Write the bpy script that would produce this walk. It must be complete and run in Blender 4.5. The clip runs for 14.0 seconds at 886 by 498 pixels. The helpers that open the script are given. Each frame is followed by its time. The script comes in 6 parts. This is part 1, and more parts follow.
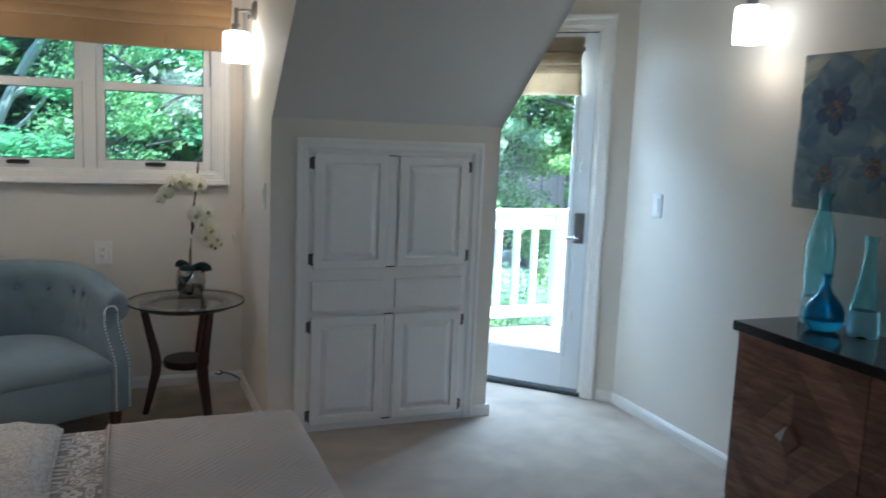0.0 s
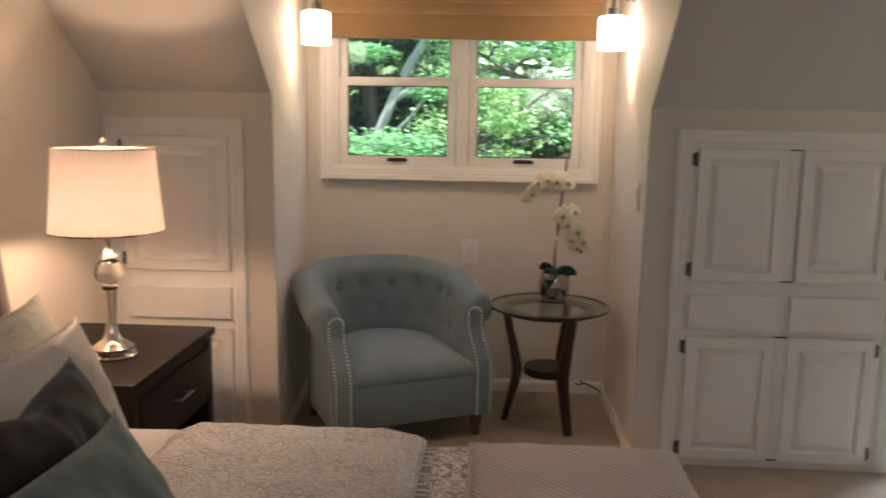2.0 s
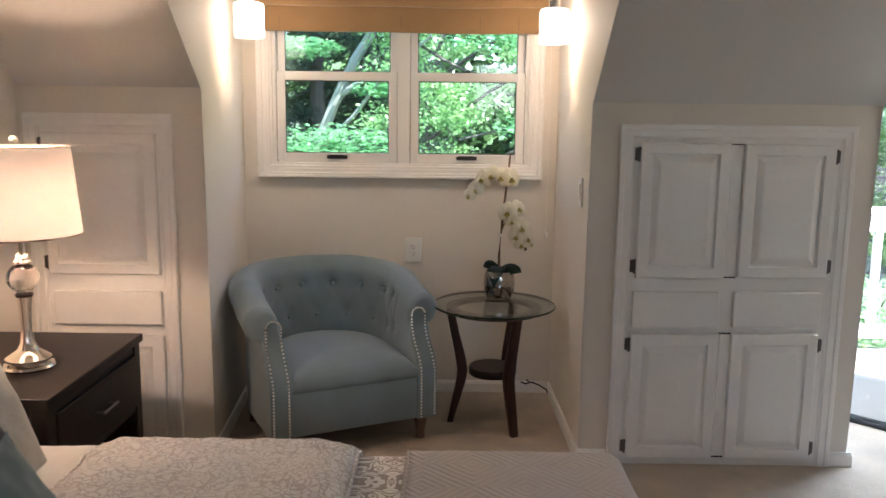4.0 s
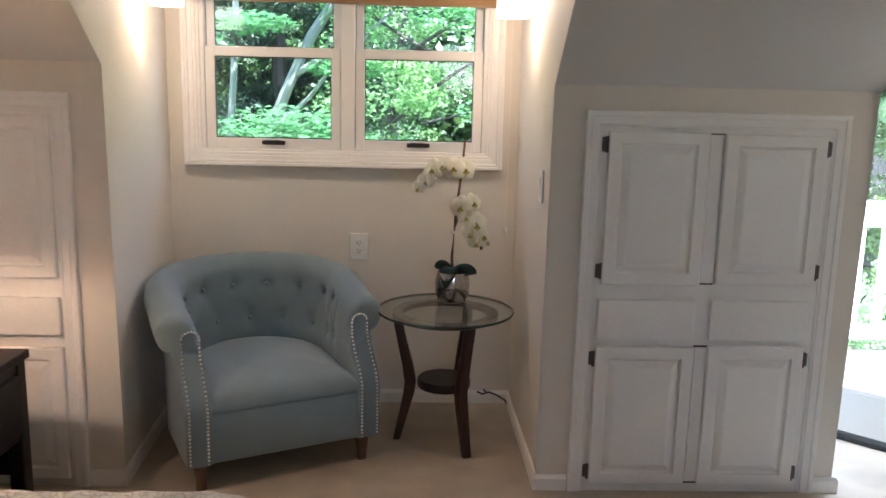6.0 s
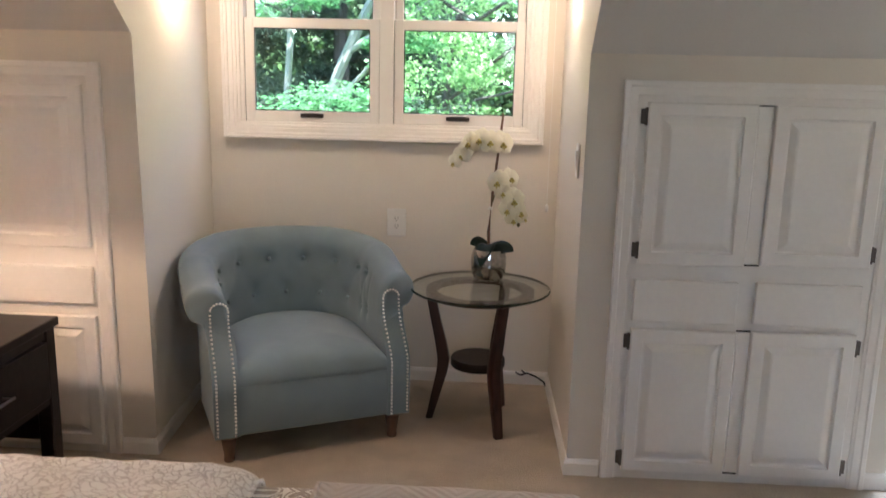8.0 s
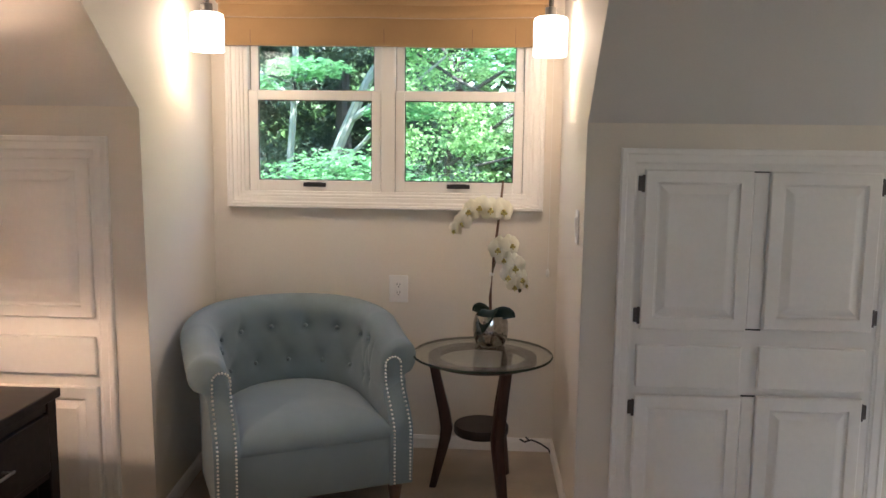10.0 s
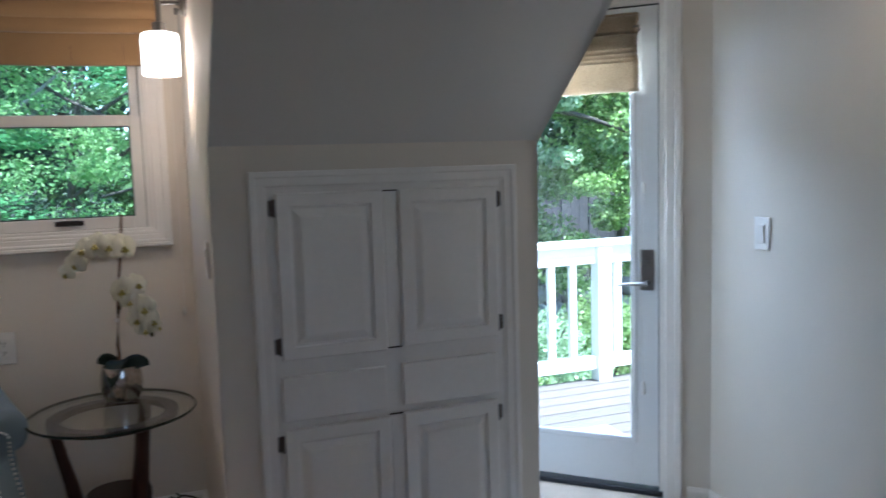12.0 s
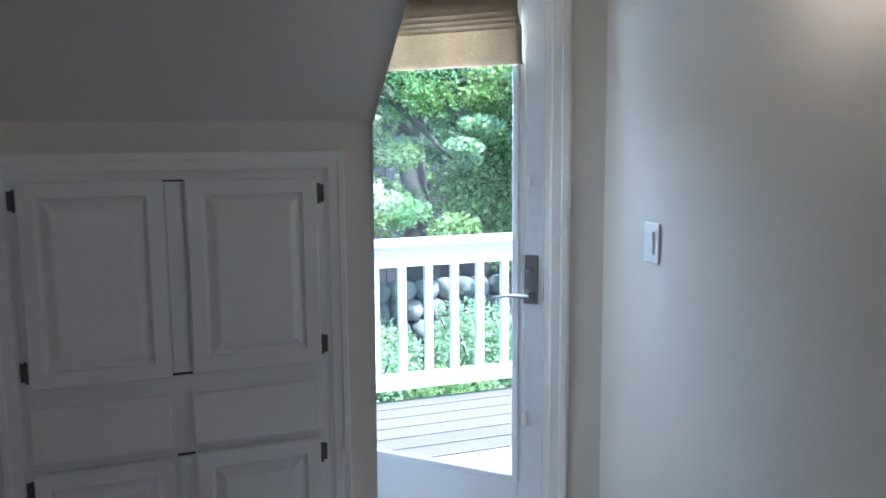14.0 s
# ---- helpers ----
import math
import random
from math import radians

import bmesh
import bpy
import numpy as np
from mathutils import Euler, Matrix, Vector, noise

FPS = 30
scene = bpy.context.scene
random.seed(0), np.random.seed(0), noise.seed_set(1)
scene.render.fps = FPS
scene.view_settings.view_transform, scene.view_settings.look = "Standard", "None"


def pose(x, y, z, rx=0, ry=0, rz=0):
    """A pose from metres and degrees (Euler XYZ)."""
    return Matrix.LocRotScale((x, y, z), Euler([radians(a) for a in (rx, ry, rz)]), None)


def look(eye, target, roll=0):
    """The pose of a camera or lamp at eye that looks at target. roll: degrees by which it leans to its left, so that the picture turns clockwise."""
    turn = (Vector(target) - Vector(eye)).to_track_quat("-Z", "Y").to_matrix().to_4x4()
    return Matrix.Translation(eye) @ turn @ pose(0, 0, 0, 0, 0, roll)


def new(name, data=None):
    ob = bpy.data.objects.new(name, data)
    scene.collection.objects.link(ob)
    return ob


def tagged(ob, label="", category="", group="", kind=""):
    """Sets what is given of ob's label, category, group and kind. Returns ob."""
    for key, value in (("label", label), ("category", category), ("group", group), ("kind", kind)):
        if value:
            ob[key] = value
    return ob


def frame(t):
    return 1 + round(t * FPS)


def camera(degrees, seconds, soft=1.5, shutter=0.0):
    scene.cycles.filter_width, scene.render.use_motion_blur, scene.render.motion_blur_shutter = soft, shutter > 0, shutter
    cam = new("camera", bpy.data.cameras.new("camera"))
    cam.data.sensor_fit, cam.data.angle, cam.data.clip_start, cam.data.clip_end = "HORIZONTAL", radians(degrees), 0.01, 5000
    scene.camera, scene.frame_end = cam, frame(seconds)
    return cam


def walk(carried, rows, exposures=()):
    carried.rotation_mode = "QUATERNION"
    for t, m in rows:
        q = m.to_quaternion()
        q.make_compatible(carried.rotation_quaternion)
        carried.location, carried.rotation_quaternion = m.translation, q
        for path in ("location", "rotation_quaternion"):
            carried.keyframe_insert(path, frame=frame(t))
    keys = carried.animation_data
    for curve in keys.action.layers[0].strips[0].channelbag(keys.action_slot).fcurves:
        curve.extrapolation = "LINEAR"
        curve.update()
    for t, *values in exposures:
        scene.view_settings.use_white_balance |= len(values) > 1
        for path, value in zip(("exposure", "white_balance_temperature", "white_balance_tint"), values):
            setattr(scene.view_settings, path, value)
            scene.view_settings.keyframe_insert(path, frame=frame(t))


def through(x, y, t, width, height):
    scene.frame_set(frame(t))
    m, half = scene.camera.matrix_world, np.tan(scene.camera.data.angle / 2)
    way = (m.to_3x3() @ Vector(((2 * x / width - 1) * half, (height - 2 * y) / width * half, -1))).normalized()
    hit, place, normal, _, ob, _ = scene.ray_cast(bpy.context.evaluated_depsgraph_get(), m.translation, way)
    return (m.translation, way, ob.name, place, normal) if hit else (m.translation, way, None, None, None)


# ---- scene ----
cam = camera(57.4, 14.0, shutter=0.5)
PATH = [
    (0, (0.168, 0.229, 1.392), (0.886, 2.075, 1.112), 2.3),
    (0.5, (0.184, 0.388, 1.39), (0.775, 2.269, 1.055), 1.1),
    (0.6, (0.187, 0.445, 1.39), (0.761, 2.331, 1.056), 0.3),
    (1, (0.163, 0.543, 1.376), (0.657, 2.453, 1.048), -1.0),
    (1.5, (0.145, 0.6, 1.369), (0.348, 2.56, 1.03), 0.1),
    (2, (0.138, 0.601, 1.37), (0.02, 2.573, 1.061), 0.9),
    (2.5, (0.132, 0.604, 1.374), (-0.092, 2.57, 1.077), 0.7),
    (3, (0.144, 0.6, 1.367), (-0.025, 2.572, 1.079), 0.1),
    (3.5, (0.172, 0.627, 1.365), (0.108, 2.604, 1.066), 0.1),
    (6, (0.305, 1.083, 1.371), (0.361, 3.05, 1.014), 1.3),
    (6.5, (0.397, 1.141, 1.363), (0.373, 3.108, 1.005), 2.0),
    (7, (0.432, 1.178, 1.353), (0.37, 3.14, 0.969), 1.0),
    (7.5, (0.436, 1.175, 1.334), (0.35, 3.126, 0.9), 1.1),
    (8, (0.436, 1.158, 1.341), (0.325, 3.113, 0.934), 1.3),
    (8.5, (0.442, 1.137, 1.361), (0.308, 3.116, 1.105), 0.8),
    (11, (0.43, 1.164, 1.357), (0.355, 3.147, 1.103), 0.3),
    (11.5, (0.401, 1.266, 1.314), (0.797, 3.218, 1.128), -1.4),
    (12, (0.541, 1.29, 1.368), (1.235, 3.153, 1.157), -1.7),
    (12.5, (0.761, 1.296, 1.368), (1.465, 3.158, 1.174), -0.4),
    (13, (0.932, 1.389, 1.36), (1.633, 3.252, 1.17), 0.2),
    (13.5, (1.095, 1.511, 1.376), (1.785, 3.375, 1.156), -0.6),
    (14, (1.264, 1.584, 1.384), (1.915, 3.456, 1.117), -0.5),
]
# the clip's camera opens up as it turns from the bright door to the nook, and closes again
EXPOSURES = ((0, 2.5, 4700, 4), (0.5, 2.4, 4900, 6), (1.0, 2.35, 5000, 8), (1.5, 2.4, 5600, 13), (2.0, 2.6, 6200, 18), (2.7, 2.65, 6200, 18), (3.5, 2.8, 5750, 14), (6.0, 2.9, 5550, 14), (8.0, 3.15, 5650, 14), (8.5, 2.95, 5700, 14), (11.0, 2.95, 5650, 14), (11.5, 2.6, 5250, 12), (12.0, 2.05, 4950, 12), (13.0, 2.0, 4850, 12), (14.0, 2.0, 4850, 12))
walk(cam, [(t, look(eye, target, roll)) for t, eye, target, roll in PATH], exposures=EXPOSURES)

# ---- world, sun and lamps ----
world = bpy.data.worlds.new("sky")
scene.world = world
world.use_nodes = True
wt = world.node_tree
sky = wt.nodes.new("ShaderNodeTexSky")
sky.sky_type, sky.sun_disc = "NISHITA", False
sky.sun_elevation, sky.sun_rotation = radians(58), radians(141)
wt.links.new(sky.outputs[0], wt.nodes["Background"].inputs[0])
wt.nodes["Background"].inputs[1].default_value = 0.15
sun = new("sun", bpy.data.lights.new("sun", "SUN"))
sun.data.energy, sun.data.angle, sun.data.color = 5.0, radians(0.6), (1.0, 0.95, 0.86)
sun.matrix_world = look((6.0, -7.5, 15.4), (0, 0, 0))
WARM = (1.0, 0.66, 0.40)
SCONCE_W, TABLE_W = 0.43, 2.3
DAY = (0.80, 0.91, 1.0)


def sky_lamp(name, eye, target, watts, wide, high, colour=DAY):
    """Stands in an opening for the daylight that comes through it."""
    ob = new(name, bpy.data.lights.new(name, "AREA"))
    ob.data.shape, ob.data.size, ob.data.size_y = "RECTANGLE", wide, high
    ob.data.energy, ob.data.color = watts, colour
    ob.matrix_world = look(eye, target)
    return ob


sky_lamp("door_daylight", (2.254, 4.330, 1.78), (1.75, 3.55, 0.0), 11.5, 0.60, 0.20)
# warm fill added from behind; the window it stands in is assumed, unseen
sky_lamp("south_fill", (1.05, -1.62, 1.78), (0.75, 1.2, 0.3), 0.8, 1.05, 0.60, (1.0, 0.93, 0.84))


def bulb(name, place, watts, radius):
    ob = new(name, bpy.data.lights.new(name, "POINT"))
    ob.data.energy, ob.data.color, ob.data.shadow_soft_size = watts, WARM, radius
    ob.location = place
    return ob


# ---- materials ----
def material(name, colour, rough=0.6, metal=0.0, vary=0.06, scale=6.0, fine=120.0, bump=0.08, dist=0.002, sheen=0.0, spec=0.5, coat=0.0, jitter=0.0):
    """A painted, woven or turned surface with broad stains and fine grain."""
    m = bpy.data.materials.new(name)
    m.use_nodes = True
    nt = m.node_tree
    b = nt.nodes["Principled BSDF"]
    b.inputs["Roughness"].default_value, b.inputs["Metallic"].default_value = rough, metal
    b.inputs["Sheen Weight"].default_value, b.inputs["Specular IOR Level"].default_value = sheen, spec
    b.inputs["Coat Weight"].default_value = coat
    co = nt.nodes.new("ShaderNodeTexCoord")
    big = nt.nodes.new("ShaderNodeTexNoise")
    big.inputs["Scale"].default_value, big.inputs["Detail"].default_value = scale, 4
    small = nt.nodes.new("ShaderNodeTexNoise")
    small.inputs["Scale"].default_value, small.inputs["Detail"].default_value = fine, 3
    for n in (big, small):
        nt.links.new(co.outputs["Object"], n.inputs["Vector"])
    mix = nt.nodes.new("ShaderNodeMath")
    mix.operation = "MULTIPLY_ADD"
    mix.inputs[1].default_value = 0.5
    nt.links.new(small.outputs["Fac"], mix.inputs[0])
    half = nt.nodes.new("ShaderNodeMath")
    half.operation = "MULTIPLY"
    half.inputs[1].default_value = 0.5
    nt.links.new(big.outputs["Fac"], half.inputs[0])
    nt.links.new(half.outputs[0], mix.inputs[2])
    ramp = nt.nodes.new("ShaderNodeMapRange")
    ramp.inputs["From Min"].default_value, ramp.inputs["From Max"].default_value = 0.3, 0.7
    ramp.inputs["To Min"].default_value, ramp.inputs["To Max"].default_value = 1 - vary, 1 + vary
    nt.links.new(mix.outputs[0], ramp.inputs["Value"])
    last = ramp.outputs[0]
    if jitter:
        info = nt.nodes.new("ShaderNodeObjectInfo")
        jr = nt.nodes.new("ShaderNodeMapRange")
        jr.inputs["To Min"].default_value, jr.inputs["To Max"].default_value = 1 - jitter, 1 + jitter
        nt.links.new(info.outputs["Random"], jr.inputs["Value"])
        mul = nt.nodes.new("ShaderNodeMath")
        mul.operation = "MULTIPLY"
        nt.links.new(last, mul.inputs[0])
        nt.links.new(jr.outputs[0], mul.inputs[1])
        last = mul.outputs[0]
    tint = nt.nodes.new("ShaderNodeVectorMath")
    tint.operation = "SCALE"
    tint.inputs[0].default_value = colour
    nt.links.new(last, tint.inputs["Scale"])
    nt.links.new(tint.outputs[0], b.inputs["Base Color"])
    bp = nt.nodes.new("ShaderNodeBump")
    bp.inputs["Strength"].default_value, bp.inputs["Distance"].default_value = bump, dist
    nt.links.new(small.outputs["Fac"], bp.inputs["Height"])
    nt.links.new(bp.outputs[0], b.inputs["Normal"])
    return m


def shader(m):
    return m.node_tree, m.node_tree.nodes["Principled BSDF"]


def wood(name, dark, light, stretch=(1, 12, 12), rough=0.4, scale=3.0, jitter=0.0, spec=0.5):
    m = material(name, light, rough, jitter=jitter, spec=spec, bump=0.05)
    nt, b = shader(m)
    co = nt.nodes.new("ShaderNodeTexCoord")
    mp = nt.nodes.new("ShaderNodeMapping")
    mp.inputs["Scale"].default_value = stretch
    nt.links.new(co.outputs["Object"], mp.inputs["Vector"])
    n = nt.nodes.new("ShaderNodeTexNoise")
    n.inputs["Scale"].default_value, n.inputs["Detail"].default_value, n.inputs["Distortion"].default_value = scale, 6, 0.6
    nt.links.new(mp.outputs[0], n.inputs["Vector"])
    cr = nt.nodes.new("ShaderNodeValToRGB")
    cr.color_ramp.elements[0].position, cr.color_ramp.elements[1].position = 0.3, 0.7
    cr.color_ramp.elements[0].color, cr.color_ramp.elements[1].color = (*dark, 1), (*light, 1)
    nt.links.new(n.outputs["Fac"], cr.inputs[0])
    if jitter:
        info = nt.nodes.new("ShaderNodeObjectInfo")
        jr = nt.nodes.new("ShaderNodeMapRange")
        jr.inputs["To Min"].default_value, jr.inputs["To Max"].default_value = 1 - jitter, 1 + jitter
        nt.links.new(info.outputs["Random"], jr.inputs["Value"])
        sc = nt.nodes.new("ShaderNodeVectorMath")
        sc.operation = "SCALE"
        nt.links.new(cr.outputs[0], sc.inputs[0])
        nt.links.new(jr.outputs[0], sc.inputs["Scale"])
        nt.links.new(sc.outputs[0], b.inputs["Base Color"])
    else:
        nt.links.new(cr.outputs[0], b.inputs["Base Color"])
    return m


def glowing(name, colour, strength):
    m = bpy.data.materials.new(name)
    m.use_nodes = True
    nt, b = shader(m)
    b.inputs["Base Color"].default_value = (0.9, 0.88, 0.84, 1)
    b.inputs["Roughness"].default_value = 0.25
    b.inputs["Emission Color"].default_value = (*colour, 1)
    b.inputs["Emission Strength"].default_value = strength
    return m


def glass(name, colour=(1, 1, 1), rough=0.0):
    m = bpy.data.materials.new(name)
    m.use_nodes = True
    nt, b = shader(m)
    b.inputs["Base Color"].default_value = (*colour, 1)
    b.inputs["Roughness"].default_value, b.inputs["Transmission Weight"].default_value = rough, 1.0
    b.inputs["IOR"].default_value = 1.45
    return m


def pane_glass(name):
    """Thin window glass: clear, with the gloss of a flat sheet."""
    m = bpy.data.materials.new(name)
    m.use_nodes = True
    nt = m.node_tree
    nt.nodes.remove(nt.nodes["Principled BSDF"])
    clear, shine, mix = nt.nodes.new("ShaderNodeBsdfTransparent"), nt.nodes.new("ShaderNodeBsdfGlossy"), nt.nodes.new("ShaderNodeMixShader")
    clear.inputs[0].default_value = (0.93, 0.96, 0.95, 1)
    shine.inputs["Roughness"].default_value = 0.01
    lw, pw, ad = nt.nodes.new("ShaderNodeLayerWeight"), nt.nodes.new("ShaderNodeMath"), nt.nodes.new("ShaderNodeMath")
    pw.operation, ad.operation = "POWER", "MULTIPLY_ADD"
    pw.inputs[1].default_value, ad.inputs[1].default_value, ad.inputs[2].default_value = 4.0, 0.8, 0.035
    nt.links.new(lw.outputs["Facing"], pw.inputs[0])
    nt.links.new(pw.outputs[0], ad.inputs[0])
    nt.links.new(ad.outputs[0], mix.inputs[0])
    nt.links.new(clear.outputs[0], mix.inputs[1])
    nt.links.new(shine.outputs[0], mix.inputs[2])
    nt.links.new(mix.outputs[0], nt.nodes["Material Output"].inputs[0])
    return m


def leafy(name, colours, through=0.35):
    """Leaves that differ from one to the next and let some light through."""
    m = bpy.data.materials.new(name)
    m.use_nodes = True
    nt, b = shader(m)
    geo = nt.nodes.new("ShaderNodeNewGeometry")
    cr = nt.nodes.new("ShaderNodeValToRGB")
    els = cr.color_ramp.elements
    els[0].color, els[1].color = (*colours[0], 1), (*colours[-1], 1)
    for i, c in enumerate(colours[1:-1], 1):
        els.new(i / (len(colours) - 1)).color = (*c, 1)
    nt.links.new(geo.outputs["Random Per Island"], cr.inputs[0])
    nt.links.new(cr.outputs[0], b.inputs["Base Color"])
    b.inputs["Roughness"].default_value = 0.45
    tr, mix = nt.nodes.new("ShaderNodeBsdfTranslucent"), nt.nodes.new("ShaderNodeMixShader")
    nt.links.new(cr.outputs[0], tr.inputs[0])
    mix.inputs[0].default_value = through
    nt.links.new(b.outputs[0], mix.inputs[1])
    nt.links.new(tr.outputs[0], mix.inputs[2])
    nt.links.new(mix.outputs[0], nt.nodes["Material Output"].inputs[0])
    return m


PAINT = material("wall_paint", (0.74, 0.68, 0.59), 0.7, vary=0.03, scale=1.5, fine=160, bump=0.12, dist=0.0015)
# off-white ceiling paint, greyed to carry the shade on the down-facing slopes
CEIL = material("shade_toned_ceiling_paint", (0.66, 0.635, 0.60), 0.75, vary=0.03, scale=1.2, fine=140, bump=0.15, dist=0.0015)
TRIM = material("trim_paint", (0.86, 0.825, 0.775), 0.38, vary=0.03, scale=5, fine=60, bump=0.05)
SASHW = material("sash_paint", (0.82, 0.79, 0.74), 0.35, vary=0.02)
DOORP = material("door_paint", (0.82, 0.83, 0.83), 0.35, vary=0.02)
CARPET = material("carpet", (0.50, 0.41, 0.31), 0.95, vary=0.32, scale=6, fine=190, bump=1.0, dist=0.010, sheen=0.3, spec=0.1)
GAP = material("shadow_gap", (0.03, 0.028, 0.025), 0.8)
IRON = material("old_hinge_metal", (0.13, 0.11, 0.10), 0.45, 0.7, vary=0.2, fine=300)
NICKEL = material("brushed_nickel", (0.30, 0.285, 0.27), 0.34, 1.0, vary=0.05, fine=400, bump=0.03)
SILVER = material("polished_silver", (0.80, 0.74, 0.66), 0.14, 1.0, vary=0.03, bump=0.01)
CHROME = material("chrome", (0.72, 0.71, 0.70), 0.07, 1.0, vary=0.02, bump=0.0)
BRONZE = material("dark_bronze", (0.06, 0.05, 0.045), 0.4, 0.6)
PLATE = material("white_plastic", (0.82, 0.80, 0.76), 0.3, vary=0.01)
PANE = pane_glass("window_glass")
BLACK = material("black_rubber", (0.012, 0.014, 0.02), 0.5)
DECKP = material("deck_paint", (0.155, 0.132, 0.108), 0.6, vary=0.1, jitter=0.06)
# joists, and the dark strips that draw shade between the planks
JOISTGAP = material("joists_and_gap_shade", (0.028, 0.018, 0.012), 0.9)
RAILP = material("rail_paint", (0.84, 0.84, 0.82), 0.45, vary=0.03)

# ---- mesh helpers ----
def tuple_verts(bm, pts):
    return [bm.verts.new(p) for p in pts]


def box(bm, x0, x1, y0, y1, z0, z1, bevel=0.0, seg=1):
    r = bmesh.ops.create_cube(bm, size=1.0)
    bmesh.ops.transform(bm, matrix=Matrix.Translation(((x0 + x1) / 2, (y0 + y1) / 2, (z0 + z1) / 2)) @ Matrix.Diagonal((abs(x1 - x0), abs(y1 - y0), abs(z1 - z0), 1)), verts=r["verts"])
    if bevel:
        es = list({e for v in r["verts"] for e in v.link_edges})
        bmesh.ops.bevel(bm, geom=es, offset=bevel, segments=seg, affect="EDGES", profile=0.5)
    return bm


def prism(bm, outline, a, b, axis="z"):
    """Extrudes a plan outline from a to b along an axis."""
    def put(p, h):
        return {"z": (p[0], p[1], h), "x": (h, p[0], p[1]), "y": (p[0], h, p[1])}[axis]
    lo, hi = tuple_verts(bm, [put(p, a) for p in outline]), tuple_verts(bm, [put(p, b) for p in outline])
    n = len(outline)
    bm.faces.new(lo[::-1])
    bm.faces.new(hi)
    for i in range(n):
        bm.faces.new((lo[i], lo[(i + 1) % n], hi[(i + 1) % n], hi[i]))
    return bm


def lathe(bm, profile, seg=32, at=(0, 0, 0), closed=False):
    """Turns a profile of (radius, height) round the upright through at."""
    rings = []
    for r, h in profile:
        rings.append([bm.verts.new((at[0] + r * math.cos(2 * math.pi * i / seg), at[1] + r * math.sin(2 * math.pi * i / seg), at[2] + h)) for i in range(seg)])
    pairs = list(zip(rings, rings[1:])) + ([(rings[-1], rings[0])] if closed else [])
    for a, b in pairs:
        for i in range(seg):
            bm.faces.new((a[i], a[(i + 1) % seg], b[(i + 1) % seg], b[i]))
    if not closed:
        bm.faces.new(rings[0][::-1])
        bm.faces.new(rings[-1])
    return bm


def tube(bm, pts, radii, seg=8, flat=1.0):
    """A tapering round bar along points."""
    pts = [Vector(p) for p in pts]
    if not isinstance(radii, (list, tuple)):
        radii = [radii] * len(pts)
    rings, side = [], Vector((0, 0, 1))
    for i, p in enumerate(pts):
        t = (pts[min(i + 1, len(pts) - 1)] - pts[max(i - 1, 0)]).normalized()
        u = t.cross(side)
        if u.length < 0.05:
            u = t.cross(Vector((1, 0, 0)))
        u.normalize()
        w = t.cross(u).normalized()
        rings.append([bm.verts.new(p + radii[i] * (math.cos(2 * math.pi * k / seg) * u + flat * math.sin(2 * math.pi * k / seg) * w)) for k in range(seg)])
    for a, b in zip(rings, rings[1:]):
        for k in range(seg):
            bm.faces.new((a[k], a[(k + 1) % seg], b[(k + 1) % seg], b[k]))
    bm.faces.new(rings[0][::-1])
    bm.faces.new(rings[-1])
    return bm


def ball(bm, at, r, seg=12, squash=(1, 1, 1)):
    res = bmesh.ops.create_uvsphere(bm, u_segments=seg, v_segments=max(6, seg * 2 // 3), radius=1)
    bmesh.ops.transform(bm, matrix=Matrix.Translation(at) @ Matrix.Diagonal((r * squash[0], r * squash[1], r * squash[2], 1)), verts=res["verts"])
    return bm


def mesh_of(name, bm, mat, smooth=False, normals=True):
    if normals:
        bmesh.ops.recalc_face_normals(bm, faces=bm.faces)
    me = bpy.data.meshes.new(name)
    bm.to_mesh(me)
    bm.free()
    me.materials.append(mat)
    if smooth:
        me.polygons.foreach_set("use_smooth", [True] * len(me.polygons))
        me.set_sharp_from_angle(angle=radians(smooth if smooth > 1 else 40))
    return me


def part(name, bm, mat, parent, label="", smooth=False):
    ob = new(name, mesh_of(name, bm, mat, smooth))
    ob.parent = parent
    return tagged(ob, label)


def structure(name, bm, mat, label, category, smooth=False):
    return tagged(new(name, mesh_of(name, bm, mat, smooth)), label, category, kind="structure")


def thing(name, at, label, category, group="", turn=0.0, kind=""):
    ob = new(name)
    ob.empty_display_size = 0.05
    ob.matrix_world = pose(*at, 0, 0, turn)
    return tagged(ob, label, category, group, kind)


def B(*a, **k):
    return box(bmesh.new(), *a, **k)


# ---- plan ----
YK, YW, ZC = 3.805, 4.66, 2.55          # knee wall, window wall, flat ceiling
XL, XR, YB = -1.44, 2.575, -1.60        # headboard wall, switch wall, wall behind
NL0, NL1, NR, XE = -0.735, -0.795, 0.737, 1.827   # nook cheeks and the alcove cheek
CR, CL, RISE = 1.437, 1.475, 0.77       # crease heights and the slope
S = math.sqrt(0.5)
DP = (2.433, 3.952)                     # the door slab's latch edge, on the splayed wall


def slope_y(z, crease):
    return YK - (z - crease) / RISE


structure("floor", B(XL - 0.15, XR + 0.15, YB - 0.15, YW + 0.15, -0.12, 0.0), CARPET, "beige cut-pile wall-to-wall carpet", "carpet")
structure("wall_west", B(XL - 0.12, XL, YB - 0.12, YW, 0, ZC + 0.1), PAINT, "cream painted wall behind the bed", "wall")
structure("wall_east", B(XR, XR + 0.12, YB - 0.12, 3.828, 0, ZC + 0.1), PAINT, "cream painted wall with a light switch", "wall")
# the opening in this unseen wall is added to let the fill in
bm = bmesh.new()
